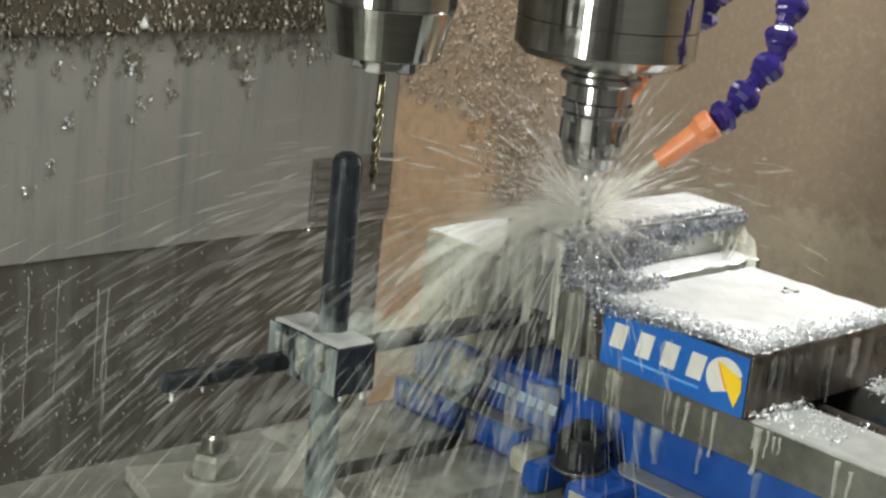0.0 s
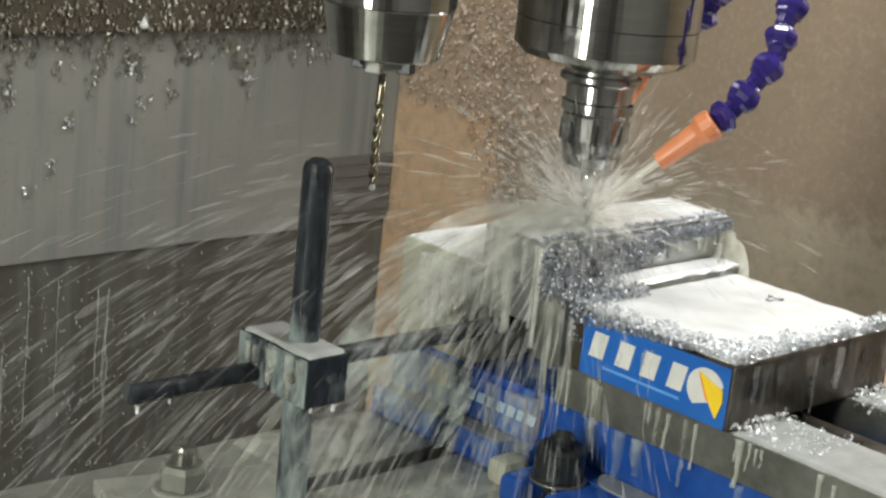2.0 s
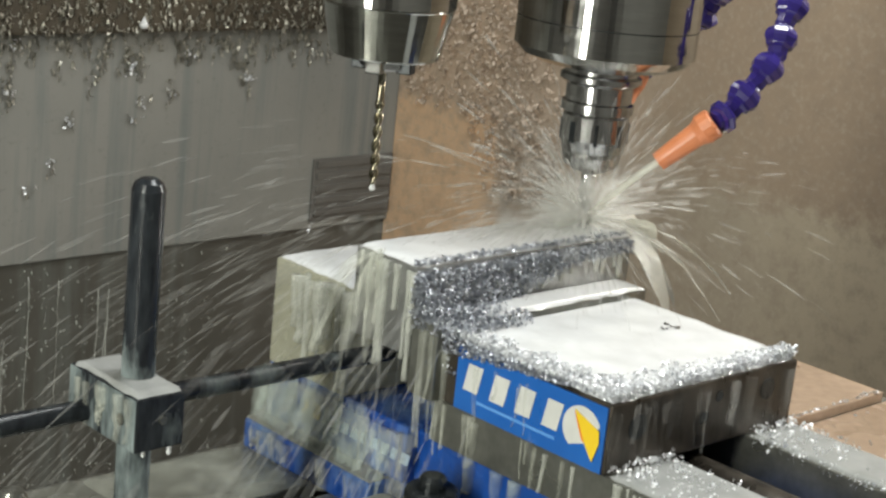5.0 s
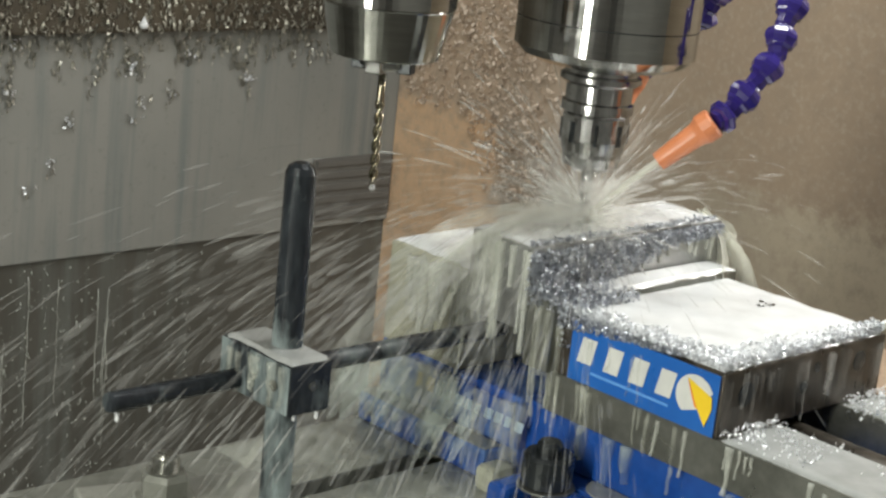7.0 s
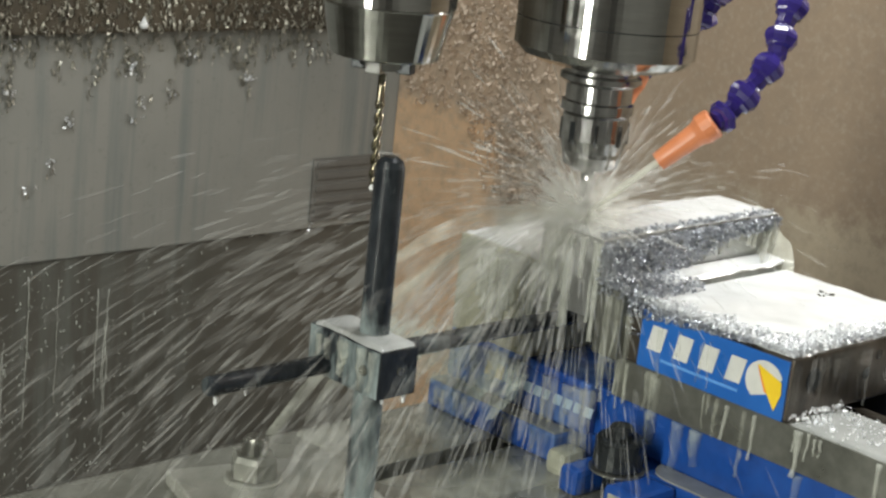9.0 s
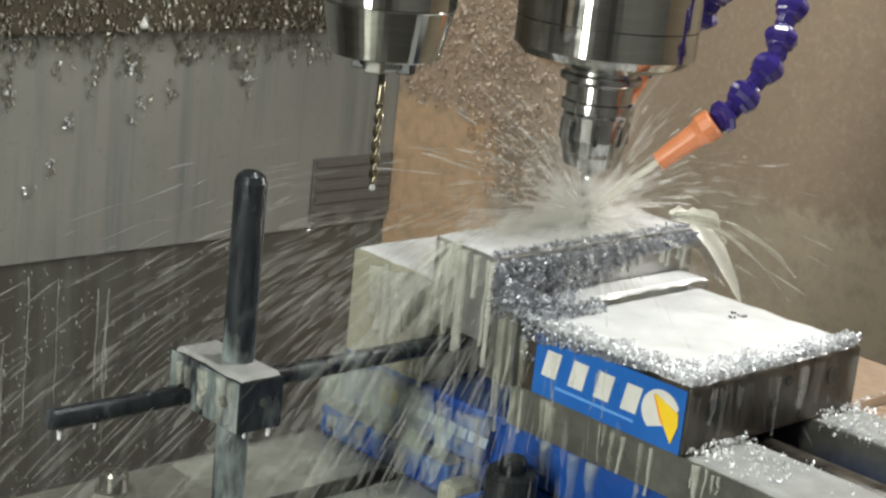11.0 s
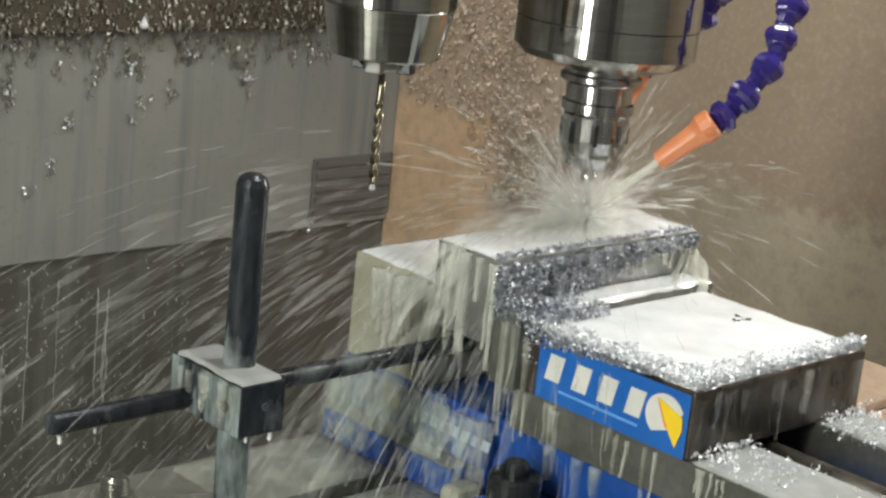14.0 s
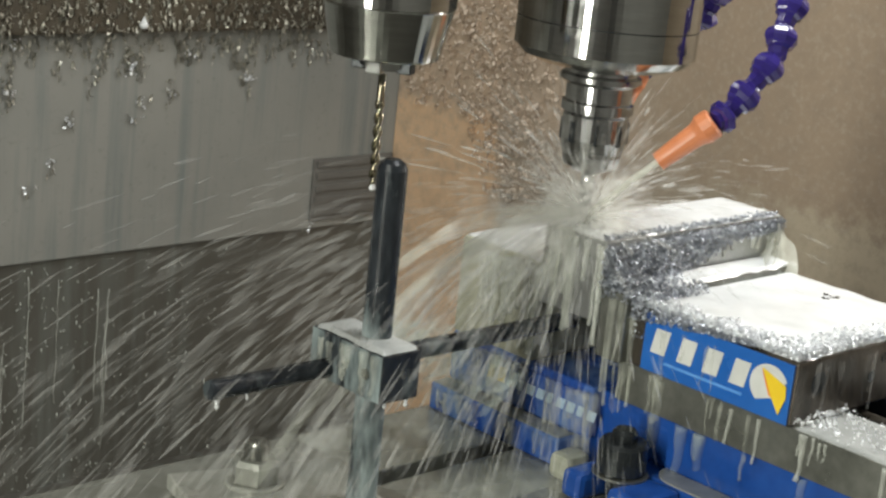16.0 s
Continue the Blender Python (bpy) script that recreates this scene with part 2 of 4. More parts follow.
def lathe(profile, centre, n=48, bm=None, axis=(0, 0, 1)):
    """Turns (radius, height) pairs round an axis through centre."""
    out = bm or bmesh.new()
    turn = Vector((0, 0, 1)).rotation_difference(Vector(axis).normalized()).to_matrix()
    rings = []
    for r, h in profile:
        rings.append([out.verts.new(Vector(centre) + turn @ Vector((r * math.cos(a), r * math.sin(a), h))) for a in (math.tau * i / n for i in range(n))])
    for a, b in zip(rings, rings[1:]):
        for i in range(n):
            out.faces.new((a[i], a[(i + 1) % n], b[(i + 1) % n], b[i]))
    out.faces.new(rings[0][::-1])
    out.faces.new(rings[-1])
    bmesh.ops.recalc_face_normals(out, faces=out.faces)
    return out


def tube(points, radii, n=8, bm=None):
    out = bm or bmesh.new()
    rings = []
    pts = [Vector(p) for p in points]
    for i, (p, r) in enumerate(zip(pts, radii)):
        d = (pts[min(i + 1, len(pts) - 1)] - pts[max(i - 1, 0)]).normalized()
        u = d.orthogonal().normalized()
        if abs(d.z) < 0.95:
            u = d.cross(Vector((0, 0, 1))).normalized()
        w = d.cross(u)
        rings.append([out.verts.new(p + r * (math.cos(a) * u + math.sin(a) * w)) for a in (math.tau * k / n for k in range(n))])
    for a, b in zip(rings, rings[1:]):
        for i in range(n):
            out.faces.new((a[i], a[(i + 1) % n], b[(i + 1) % n], b[i]))
    out.faces.new(rings[0][::-1])
    out.faces.new(rings[-1])
    bmesh.ops.recalc_face_normals(out, faces=out.faces)
    return out


def plate(points, low, high, axis, bevel=0.0):
    """A flat outline (pairs in the two other axes), given thickness along an axis."""
    out = bmesh.new()

    def at(p, h):
        return {"x": (h, *p), "y": (p[0], h, p[1]), "z": (*p, h)}[axis]
    a = [out.verts.new(at(p, low)) for p in points]
    b = [out.verts.new(at(p, high)) for p in points]
    n = len(points)
    out.faces.new(a[::-1])
    out.faces.new(b)
    for i in range(n):
        out.faces.new((a[i], a[(i + 1) % n], b[(i + 1) % n], b[i]))
    bmesh.ops.recalc_face_normals(out, faces=out.faces)
    if bevel:
        bmesh.ops.bevel(out, geom=list(out.edges), offset=bevel, segments=2, affect="EDGES")
    return out


def Z(h):
    """Height over the floor of a level below the eye."""
    return EYE + h


# ---- enclosure ----
WX, WY, CREASE, BAND = 1.55, 1.6875, Z(-0.578), Z(-0.306)
FLOOR, TOP = 0.38, 2.35


def setting(name, bm, material, label, category="wall"):
    return single(name, bm, material, (0, 0, 0), label, category, "structure", rides=False)


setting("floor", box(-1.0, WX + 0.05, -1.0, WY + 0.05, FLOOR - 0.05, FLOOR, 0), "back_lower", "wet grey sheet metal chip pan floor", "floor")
setting("ceiling", box(-1.0, WX + 0.05, -1.0, WY + 0.05, TOP, TOP + 0.05, 0), "room", "dark grey enclosure roof", "ceiling")
setting("wall_back_lower", box(-1.0, WX, WY + 0.006, WY + 0.05, FLOOR, CREASE + 0.02, 0), "back_lower", "darker grey lower back panel with coolant runs")
setting("wall_back_upper", box(-1.0, WX, WY, WY + 0.05, CREASE, BAND, 0.002), "back_upper", "grey sheet metal back panel with run marks")
setting("wall_back_top", box(-1.0, WX, WY - 0.02, WY + 0.05, BAND, TOP, 0.004), "back_top", "grimy brown overhanging cover caked with chips")
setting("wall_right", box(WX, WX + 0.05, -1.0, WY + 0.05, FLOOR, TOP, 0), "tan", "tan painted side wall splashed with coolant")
setting("wall_left", box(-1.05, -1.0, -1.0, WY + 0.05, FLOOR, TOP, 0), "room", "dark painted enclosure side wall")
setting("wall_front", box(-1.0, WX + 0.05, -1.05, -1.0, FLOOR, TOP, 0), "room", "dark painted enclosure door wall")

# louvre beside the corner
louvre = thing("louvre_panel", (1.44, WY, Z(-0.57)), "dark grey louvre panel with horizontal slats on the back wall", "louvre", rides=False)
part("frame", box(1.408, 1.547, WY - 0.004, WY - 0.0005, Z(-0.568), Z(-0.482), 0.001), "rubber", louvre)
for i in range(5):
    z = Z(-0.56 + i * 0.0165)
    part("slat", box(1.413, 1.543, WY - 0.0065, WY - 0.004, z, z + 0.009, 0.001), "rubber", louvre)

# ---- table ----
TT = Z(-0.384)
table = thing("machine_table", (0.5, 0.54, TT - 0.07), "long grey cast iron machine table with T-slots", "machine table")
part("bed", box(-0.25, 1.03, 0.33, 0.739, TT - 0.07, TT - 0.022, 0.003), "table", table)
for y0, y1 in ((0.33, 0.402), (0.418, 0.528), (0.544, 0.655), (0.671, 0.739)):
    part("rib", box(-0.25, 1.03, y0, y1, TT - 0.022, TT, 0.001), "table", table)
saddle = setting("saddle", box(0.25, 0.95, 0.36, 0.7, FLOOR, TT - 0.074, 0.004), "room", "dark cast iron saddle under the table", "machine base")

# ---- vise ----
vise = thing("milling_vise", (0.666, 0.5, TT), "steel milling vise with blue enamel body, wet with coolant", "vise")
X0 = 0.590
part("body", box(X0 + 0.004, 0.738, 0.27, 0.735, Z(-0.366), Z(-0.335), 0.002), "blue", vise, "blue enamelled cast body")
part("ledge", box(0.5712, 0.5852, 0.623, 0.7345, Z(-0.366), Z(-0.3654), 0.0002), "wet_plate", vise, "grey ledge wet with coolant")
part("flange", box(0.57, 0.752, 0.622, 0.735, TT, Z(-0.366), 0.002), "washed_blue", vise)
part("flange", box(0.578, 0.752, 0.27, 0.592, TT, Z(-0.3668), 0.002), "blue", vise)
part("ledge", plate([(0.5775, 0.27), (0.594, 0.27), (0.594, 0.558)] + [(0.594 - 0.0165 * math.sin(a), 0.541 + 0.017 * math.cos(a)) for a in (i * math.pi / 20 for i in range(11))], Z(-0.3666), Z(-0.3656), "z"), "wet_plate", vise, "grey ledge wet with coolant")
part("base_block", box(X0 + 0.004, 0.738, 0.592, 0.622, TT, Z(-0.366), 0.001), "blue", vise)
part("rail", plate([(X0, 0.24), (0.642, 0.24), (0.642, 0.604)] + [(X0 + 0.009 - 0.009 * math.sin(a), 0.595 + 0.009 * math.cos(a)) for a in (i * math.pi / 20 for i in range(11))], Z(-0.335), Z(-0.311), "z"), "steel", vise, "ground steel guide rail")
part("rail", box(0.704, 0.742, 0.24, 0.604, Z(-0.335), Z(-0.311), 0.0012), "steel", vise, "ground steel guide rail")
part("screw", tube([(0.666, 0.25, Z(-0.33)), (0.666, 0.6, Z(-0.33))], [0.014, 0.014], 20), "dark_steel", vise, smooth=True)
jaw = part("movable_jaw", box(X0, 0.742, 0.477, 0.594, Z(-0.311), Z(-0.2745), 0.0015), "dark_steel", vise, "dark stained movable jaw")
# Flat black discs on the face give the shaded insides of the bolt holes.
for x, h, r in ((0.611, -0.289, 0.0068), (0.717, -0.287, 0.006), (0.675, -0.284, 0.003), (0.664, -0.294, 0.0035)):
    part("bolt_hole", lathe([(r, 0), (r, 0.0004)], (x, 0.4771, Z(h)), 20, axis=(0, -1, 0)), "black", jaw, "black disc for the shaded inside of a bolt hole")
part("jaw_plate", box(0.583, 0.752, 0.594, 0.614, Z(-0.311), Z(-0.2695), 0.0012), "steel", vise, "ground steel jaw plate")
part("fixed_jaw", box(0.583, 0.752, 0.664, 0.733, Z(-0.332), Z(-0.268), 0.002), "pale", vise, "fixed jaw coated with pale coolant")
part("jaw_base", box(0.5855, 0.745, 0.612, 0.735, Z(-0.3655), Z(-0.3325), 0.002), "washed_blue", vise, "blue base under the fixed jaw")
part("body_label", box(0.5843, 0.5855, 0.616, 0.725, Z(-0.363), Z(-0.338), 0), "washed_blue", vise, "blue printed label on the body")


def slanted(y0, y1, z0, z1, lean, x, thick=0.0005):
    """A slanted block of print on the side of the vise; y falls towards the reading end."""
    return plate([(y0, z0), (y1, z0), (y1 - lean, z1), (y0 - lean, z1)], x - thick, x, "x")


badge = part("maker_badge", box(X0 - 0.0012, X0, 0.479, 0.583, Z(-0.3105), Z(-0.2762), 0.0003), "label_blue", vise, "blue printed badge with white blocks and a disc")
BX = X0 - 0.0012
for y0 in (0.577, 0.5575, 0.539, 0.52):
    part("print_block", slanted(y0, y0 - 0.0105, Z(-0.2985), Z(-0.2835), 0.003, BX), "label_white", badge)


def on_disc(u, v):
    """A point of the badge's disc, u towards its reading end and v up, in radii."""
    return 0.4935 - 0.0125 * u, Z(-0.292) + 0.012 * v


part("print_disc", plate([on_disc(math.cos(a), math.sin(a)) for a in (math.radians(25 + 10 * i) for i in range(22))] + [on_disc(0.3, -0.5)], BX - 0.0005, BX, "x"), "label_white", badge)
part("print_wedge", plate([on_disc(-0.4, 0.76), on_disc(0.92, 0.25), on_disc(0.98, -0.3), on_disc(0.72, -1.15), on_disc(0.3, -0.55)], BX - 0.0010, BX - 0.0005, "x"), "label_yellow", badge)
part("print_wedge", plate([on_disc(-0.42, 0.7), on_disc(0.28, -0.5), on_disc(0.1, -0.42), on_disc(-0.16, 0.1)], BX - 0.0010, BX - 0.0005, "x"), "label_orange", badge)
part("print_line", box(BX - 0.0005, BX, 0.51, 0.566, Z(-0.3035), Z(-0.3018), 0), "label_pale", badge)
for k in range(11):
    y0 = 0.699 - 0.0085 * k
    tall = 0.0095 if k in (0, 1, 2) else 0.0065
    part("print_block", slanted(y0, y0 - (0.0062 if k % 3 else 0.0045), Z(-0.353), Z(-0.353) + tall, 0.0015, 0.5843), "label_yellow" if k < 2 else "label_dim", vise)

# workpiece in the jaws
single("aluminium_workpiece", box(0.583, 0.757, 0.6145, 0.6635, Z(-0.292), Z(-0.2425), 0.0006), "aluminium", (0.668, 0.639, Z(-0.292)),
       "milled aluminium block clamped in the vise, wet", "workpiece")

for x, y, h, n in ((0.333, 0.6475, -0.3095, 0.0022), (0.352, 0.6475, -0.3085, 0.0015), (0.412, 0.608, -0.3105, 0.0018), (0.425, 0.606, -0.3105, 0.0022)):
    n *= 0.75
    bm = lathe([(n * 0.9, 0), (n * 0.6, -n), (n * 0.75, -n * 2.2), (0.0002, -n * 3)], (x, y, Z(h) + n), 10)
    single("coolant_drop", bm, "pool", (x, y, Z(h)), "white coolant drop hanging from the work stop", "coolant drop", group="drops under the work stop", smooth=True)

# hold-down beside the vise
clamp = thing("vise_clamp", (0.572, 0.596, TT), "black stud and pale clamp block holding the vise down", "clamp")
part("block", box(0.556, 0.5775, 0.6, 0.616, TT, Z(-0.368), 0.005), "worn_cream", clamp)
part("stud", lathe([(0.0075, 0), (0.0075, 0.043), (0.006, 0.045)], (0.565, 0.568, TT), 20), "black", clamp)
part("nut", lathe([(0.013, 0.0185), (0.0145, 0.02), (0.0145, 0.036), (0.013, 0.038), (0.0085, 0.038)], (0.565, 0.568, TT), 24), "black", clamp)
part("ear", box(0.542, 0.5772, 0.577, 0.592, TT + 0.0005, TT + 0.0172, 0.004), "blue", clamp)
part("ear", box(0.542, 0.5772, 0.532, 0.558, TT + 0.0005, TT + 0.0172, 0.004), "blue", clamp)
part("tag", box(0.5412, 0.542, 0.5365, 0.553, TT + 0.0035, TT + 0.0135, 0.0002), "worn_cream", clamp, "pale tag on the blue ear")
part("washer", lathe([(0.0165, 0.0174), (0.0165, 0.0186)], (0.565, 0.568, TT), 28), "steel", clamp)
part("hex_socket", lathe([(0.0048, 0.0382), (0.0048, 0.0392)], (0.5635, 0.568, TT), 6), "steel", clamp)

# ---- work stop ----
stop = thing("work_stop", (0.421, 0.629, TT + 0.012), "black rod work stop with square clamp block and cross bar", "work stop")
RX, RY = 0.421, 0.629
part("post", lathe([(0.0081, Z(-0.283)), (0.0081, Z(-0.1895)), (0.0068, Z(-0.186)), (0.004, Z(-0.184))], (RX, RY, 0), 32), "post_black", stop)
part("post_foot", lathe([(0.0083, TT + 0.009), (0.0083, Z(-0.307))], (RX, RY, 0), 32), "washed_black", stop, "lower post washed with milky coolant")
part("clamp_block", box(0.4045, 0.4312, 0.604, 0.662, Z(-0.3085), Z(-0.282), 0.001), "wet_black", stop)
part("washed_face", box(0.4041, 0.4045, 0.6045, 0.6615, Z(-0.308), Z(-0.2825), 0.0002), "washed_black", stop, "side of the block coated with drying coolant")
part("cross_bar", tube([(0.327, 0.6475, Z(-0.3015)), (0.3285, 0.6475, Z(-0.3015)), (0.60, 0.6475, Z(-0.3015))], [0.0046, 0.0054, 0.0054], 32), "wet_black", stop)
part("set_screw", lathe([(0.0022, 0), (0.0022, 0.0012)], (0.419, 0.604, Z(-0.294)), 12, axis=(0, -1, 0)), "steel", stop)
part("set_screw", lathe([(0.003, 0), (0.003, 0.0012)], (0.4045, 0.616, Z(-0.295)), 12, axis=(-1, 0, 0)), "steel", stop)

strap = thing("strap_clamp", (0.4, 0.66, TT), "pale steel strap plate with a hex nut on the table", "clamp")
foot = box(-0.052, 0.052, -0.034, 0.034, 0, 0.009, 0.0015)
bmesh.ops.transform(foot, matrix=pose(0.391, 0.664, TT, 0, 0, -16), verts=foot.verts)
part("plate", foot, "wet_plate", strap)
SX, SY = 0.384, 0.676
part("washer", lathe([(0.0165, 0.009), (0.0165, 0.0108), (0.0155, 0.0112)], (SX, SY, TT), 32), "wet_plate", strap)
part("nut", lathe([(0.0125, 0.011), (0.0135, 0.012), (0.0135, 0.0215), (0.0115, 0.0245), (0.0075, 0.0247)], (SX, SY, TT), 6), "table", strap, "hex nut wet with coolant")
stud = bmesh.new()
lathe([(0.0068, 0.024)] + [(0.0074 - 0.0009 * (k % 2), 0.0246 + 0.0009 * k) for k in range(10)] + [(0.0055, 0.0345)], (SX, SY, TT), 24, stud)
part("stud", stud, "steel", strap, "threaded steel stud")

# Both coloured with the tan wall's reflection; the thin sheet is added for it.
single("steel_plate", box(0.80, 1.018, 0.58, 0.69, TT + 0.0002, TT + 0.008, 0.001), "tan_plate", (0.92, 0.63, TT), "steel plate lying on the table, wet with coolant, coloured with the tan wall's reflection", "plate")
single("tint_sheet", box(0.765, 1.026, 0.335, 0.578, TT + 0.0002, TT + 0.0016, 0.0004), "tan_plate", (0.9, 0.45, TT), "thin sheet added on the end of the table, coloured with the tan wall's reflection", "cover")

# ---- spindle ----
CX, CY = 0.757, 0.650
TIP = Z(-0.243)
spindle = thing("spindle", (CX, CY, Z(-0.14)), "polished steel spindle nose of the milling machine", "spindle", rides=False)
part("nose", lathe([(0.040, Z(-0.143)), (0.0485, Z(-0.1395)), (0.0535, Z(-0.1345)), (0.0535, Z(-0.1185))], (CX, CY, 0), 96), "chrome", spindle, "polished cap of the spindle nose", smooth=False)
part("seam", lathe([(0.0528, Z(-0.1185)), (0.0528, Z(-0.1178))], (CX, CY, 0), 96), "black", spindle)
part("housing", lathe([(0.0535, Z(-0.1178)), (0.0538, Z(-0.08)), (0.0545, Z(0.05))], (CX, CY, 0), 96), "chrome", spindle)
holder = thing("tool_holder", (CX, CY, Z(-0.145)), "dark polished collet chuck in the spindle", "tool holder", rides=False)
part("flange", lathe([(0.0205, Z(-0.1555)), (0.0242, Z(-0.153)), (0.0242, Z(-0.1500)), (0.022, Z(-0.1485)), (0.022, Z(-0.1465)), (0.0245, Z(-0.145)), (0.0245, Z(-0.142))], (CX, CY, 0), 64), "collet", holder)
part("shank", lathe([(0.0205, Z(-0.172)), (0.0215, Z(-0.1715)), (0.0215, Z(-0.166)), (0.0198, Z(-0.165)), (0.0198, Z(-0.1555))], (CX, CY, 0), 48), "collet", holder)
part("collet_nut", lathe([(0.0105, Z(-0.2075)), (0.0165, Z(-0.204)), (0.0178, Z(-0.198)), (0.0178, Z(-0.1955)), (0.0186, Z(-0.195)), (0.0198, Z(-0.188)), (0.0198, Z(-0.174)), (0.0185, Z(-0.1725))], (CX, CY, 0), 40), "collet", holder)
for k in range(8):
    a = k * math.tau / 8
    part("slot", box(CX + 0.0176 * math.cos(a) - 0.0022, CX + 0.0176 * math.cos(a) + 0.0022, CY + 0.0176 * math.sin(a) - 0.0022, CY + 0.0176 * math.sin(a) + 0.0022, Z(-0.19), Z(-0.177), 0.0004), "black", holder)
mill = bmesh.new()
lathe([(0.0045, TIP + 0.02), (0.0045, Z(-0.205))], (CX, CY, 0), 20, mill)
for k in range(3):
    pts = [(CX + 0.0028 * math.cos(k * 2.094 + h * 200), CY + 0.0028 * math.sin(k * 2.094 + h * 200), TIP + h) for h in (i * 0.002 for i in range(12))]
    tube(pts, [0.0022] * 12, 6, mill)
single("end_mill", mill, "carbide", (CX, CY, TIP), "three flute carbide end mill cutting the block", "end mill", rides=False, smooth=True)

# second tool waiting in the changer
DX, DY = 0.588, 0.654
spare = thing("drill_holder", (DX, DY, Z(-0.145)), "polished black drill holder hanging in the tool changer", "tool holder", rides=False)
part("cone", lathe([(0.0275, Z(-0.1345)), (0.029, Z(-0.1335)), (0.0345, Z(-0.108)), (0.0348, Z(-0.1075)), (0.0346, Z(-0.107)), (0.0352, Z(-0.1065)), (0.036, Z(-0.08)), (0.036, Z(0.02))], (DX, DY, 0), 64), "chrome", spare)
part("collet_nut", lathe([(0.0095, Z(-0.1415)), (0.0125, Z(-0.140)), (0.0145, Z(-0.1335))], (DX, DY, 0), 8), "collet", spare)
for k in range(4):
    a = k * math.tau / 4 + 0.5
    lug = box(-0.0042, 0.0042, 0.0085, 0.0165, Z(-0.1425), Z(-0.134), 0.0008)
    bmesh.ops.transform(lug, matrix=pose(DX, DY, 0, 0, 0, math.degrees(a)), verts=lug.verts)
    part("lug", lug, "chrome" if k % 2 else "black", spare)
drill = bmesh.new()
lathe([(0.0019, Z(-0.16)), (0.0021, Z(-0.159)), (0.0021, Z(-0.144))], (DX, DY, 0), 16, drill)
for k in range(2):
    pts = [(DX + 0.0014 * math.cos(k * math.pi + i * 0.42), DY + 0.0014 * math.sin(k * math.pi + i * 0.42), Z(-0.2035) + i * 0.001) for i in range(46)]
    tube(pts, [0.0006] + [0.0013] * 45, 6, drill)
single("twist_drill", drill, "drill", (DX, DY, Z(-0.2035)), "gold coated twist drill with a drop at its tip", "drill", rides=False, smooth=True)

def drop(name, place, size, label):
    bm = lathe([(0.0002, size * 1.6), (size * 0.45, size * 0.8), (size * 0.9, 0), (size * 0.8, -size * 0.6), (0.0002, -size)], place, 12)
    return single(name, bm, "pool", place, label, "coolant drop", rides=False, smooth=True)


drop("coolant_drop", (DX, DY, Z(-0.2055)), 0.0019, "white coolant drop at the drill's tip")
drop("coolant_drop", (1.112, WY - 0.03, BAND + 0.012), 0.006, "pale coolant drop hanging from the grimy cover")

# ---- coolant hose ----


def hose(name, points, nozzle, label, size=1.0):
    """A jointed hose: one flared bead a joint, and a tapered nozzle with a collar (start, end)."""
    ob = thing(name, points[0], label, "coolant hose", "coolant hoses", rides=False)
    for a, b in zip(points, points[1:]):
        a, b = Vector(a), Vector(b)
        ln = (b - a).length
        profile = [(0.0054, -0.1), (0.0056, 0.06), (0.0088, 0.2), (0.0102, 0.34), (0.0102, 0.46), (0.0086, 0.6), (0.0084, 0.68), (0.0062, 0.76), (0.006, 0.98)]
        part("joint", lathe([(r, h * ln) for r, h in profile], a, 8, axis=b - a), "purple", ob)
    a, b = Vector(nozzle[0]), Vector(nozzle[1])
    ln = (b - a).length
    profile = [(0.0078, 0), (0.0092, 0.03), (0.0092, 0.2), (0.0078, 0.27), (0.0071, 0.32), (0.0058, 0.9), (0.0058, 1.0), (0.004, 1.0)]
    part("nozzle", lathe([(r * size, h * ln) for r, h in profile], a, 24, axis=b - a), "orange", ob, "orange nozzle")
    return ob


N0, N1 = Vector((0.779, 0.580, Z(-0.165))), Vector((0.761, 0.602, Z(-0.192)))
HOSE = [(0.7996, 0.5441, Z(-0.0709)), (0.7959, 0.5489, Z(-0.0872)), (0.7928, 0.5525, Z(-0.1051)), (0.7921, 0.5538, Z(-0.1228)), (0.787, 0.5624, Z(-0.1403)), (0.7812, 0.5724, Z(-0.1585)), tuple(N0)]
SIGHT = Vector((0, 0, EYE))
HOSE = [tuple(SIGHT + (Vector(p) - SIGHT) * (1 + 0.01 * (6 - i))) for i, p in enumerate(HOSE)]
hose("coolant_hose", HOSE, (N0, N1), "jointed purple coolant hose with an orange nozzle")
HOSE2 = [(0.836, 0.628, Z(-0.09)), (0.832, 0.6359, Z(-0.1093)), (0.8326, 0.6453, Z(-0.1212)), (0.8263, 0.6593, Z(-0.1393)), (0.815, 0.667, Z(-0.154))]
hose("coolant_hose", HOSE2, ((0.815, 0.667, Z(-0.154)), (0.7877, 0.6632, Z(-0.1914))), "jointed purple coolant hose behind the tool holder", 0.6)


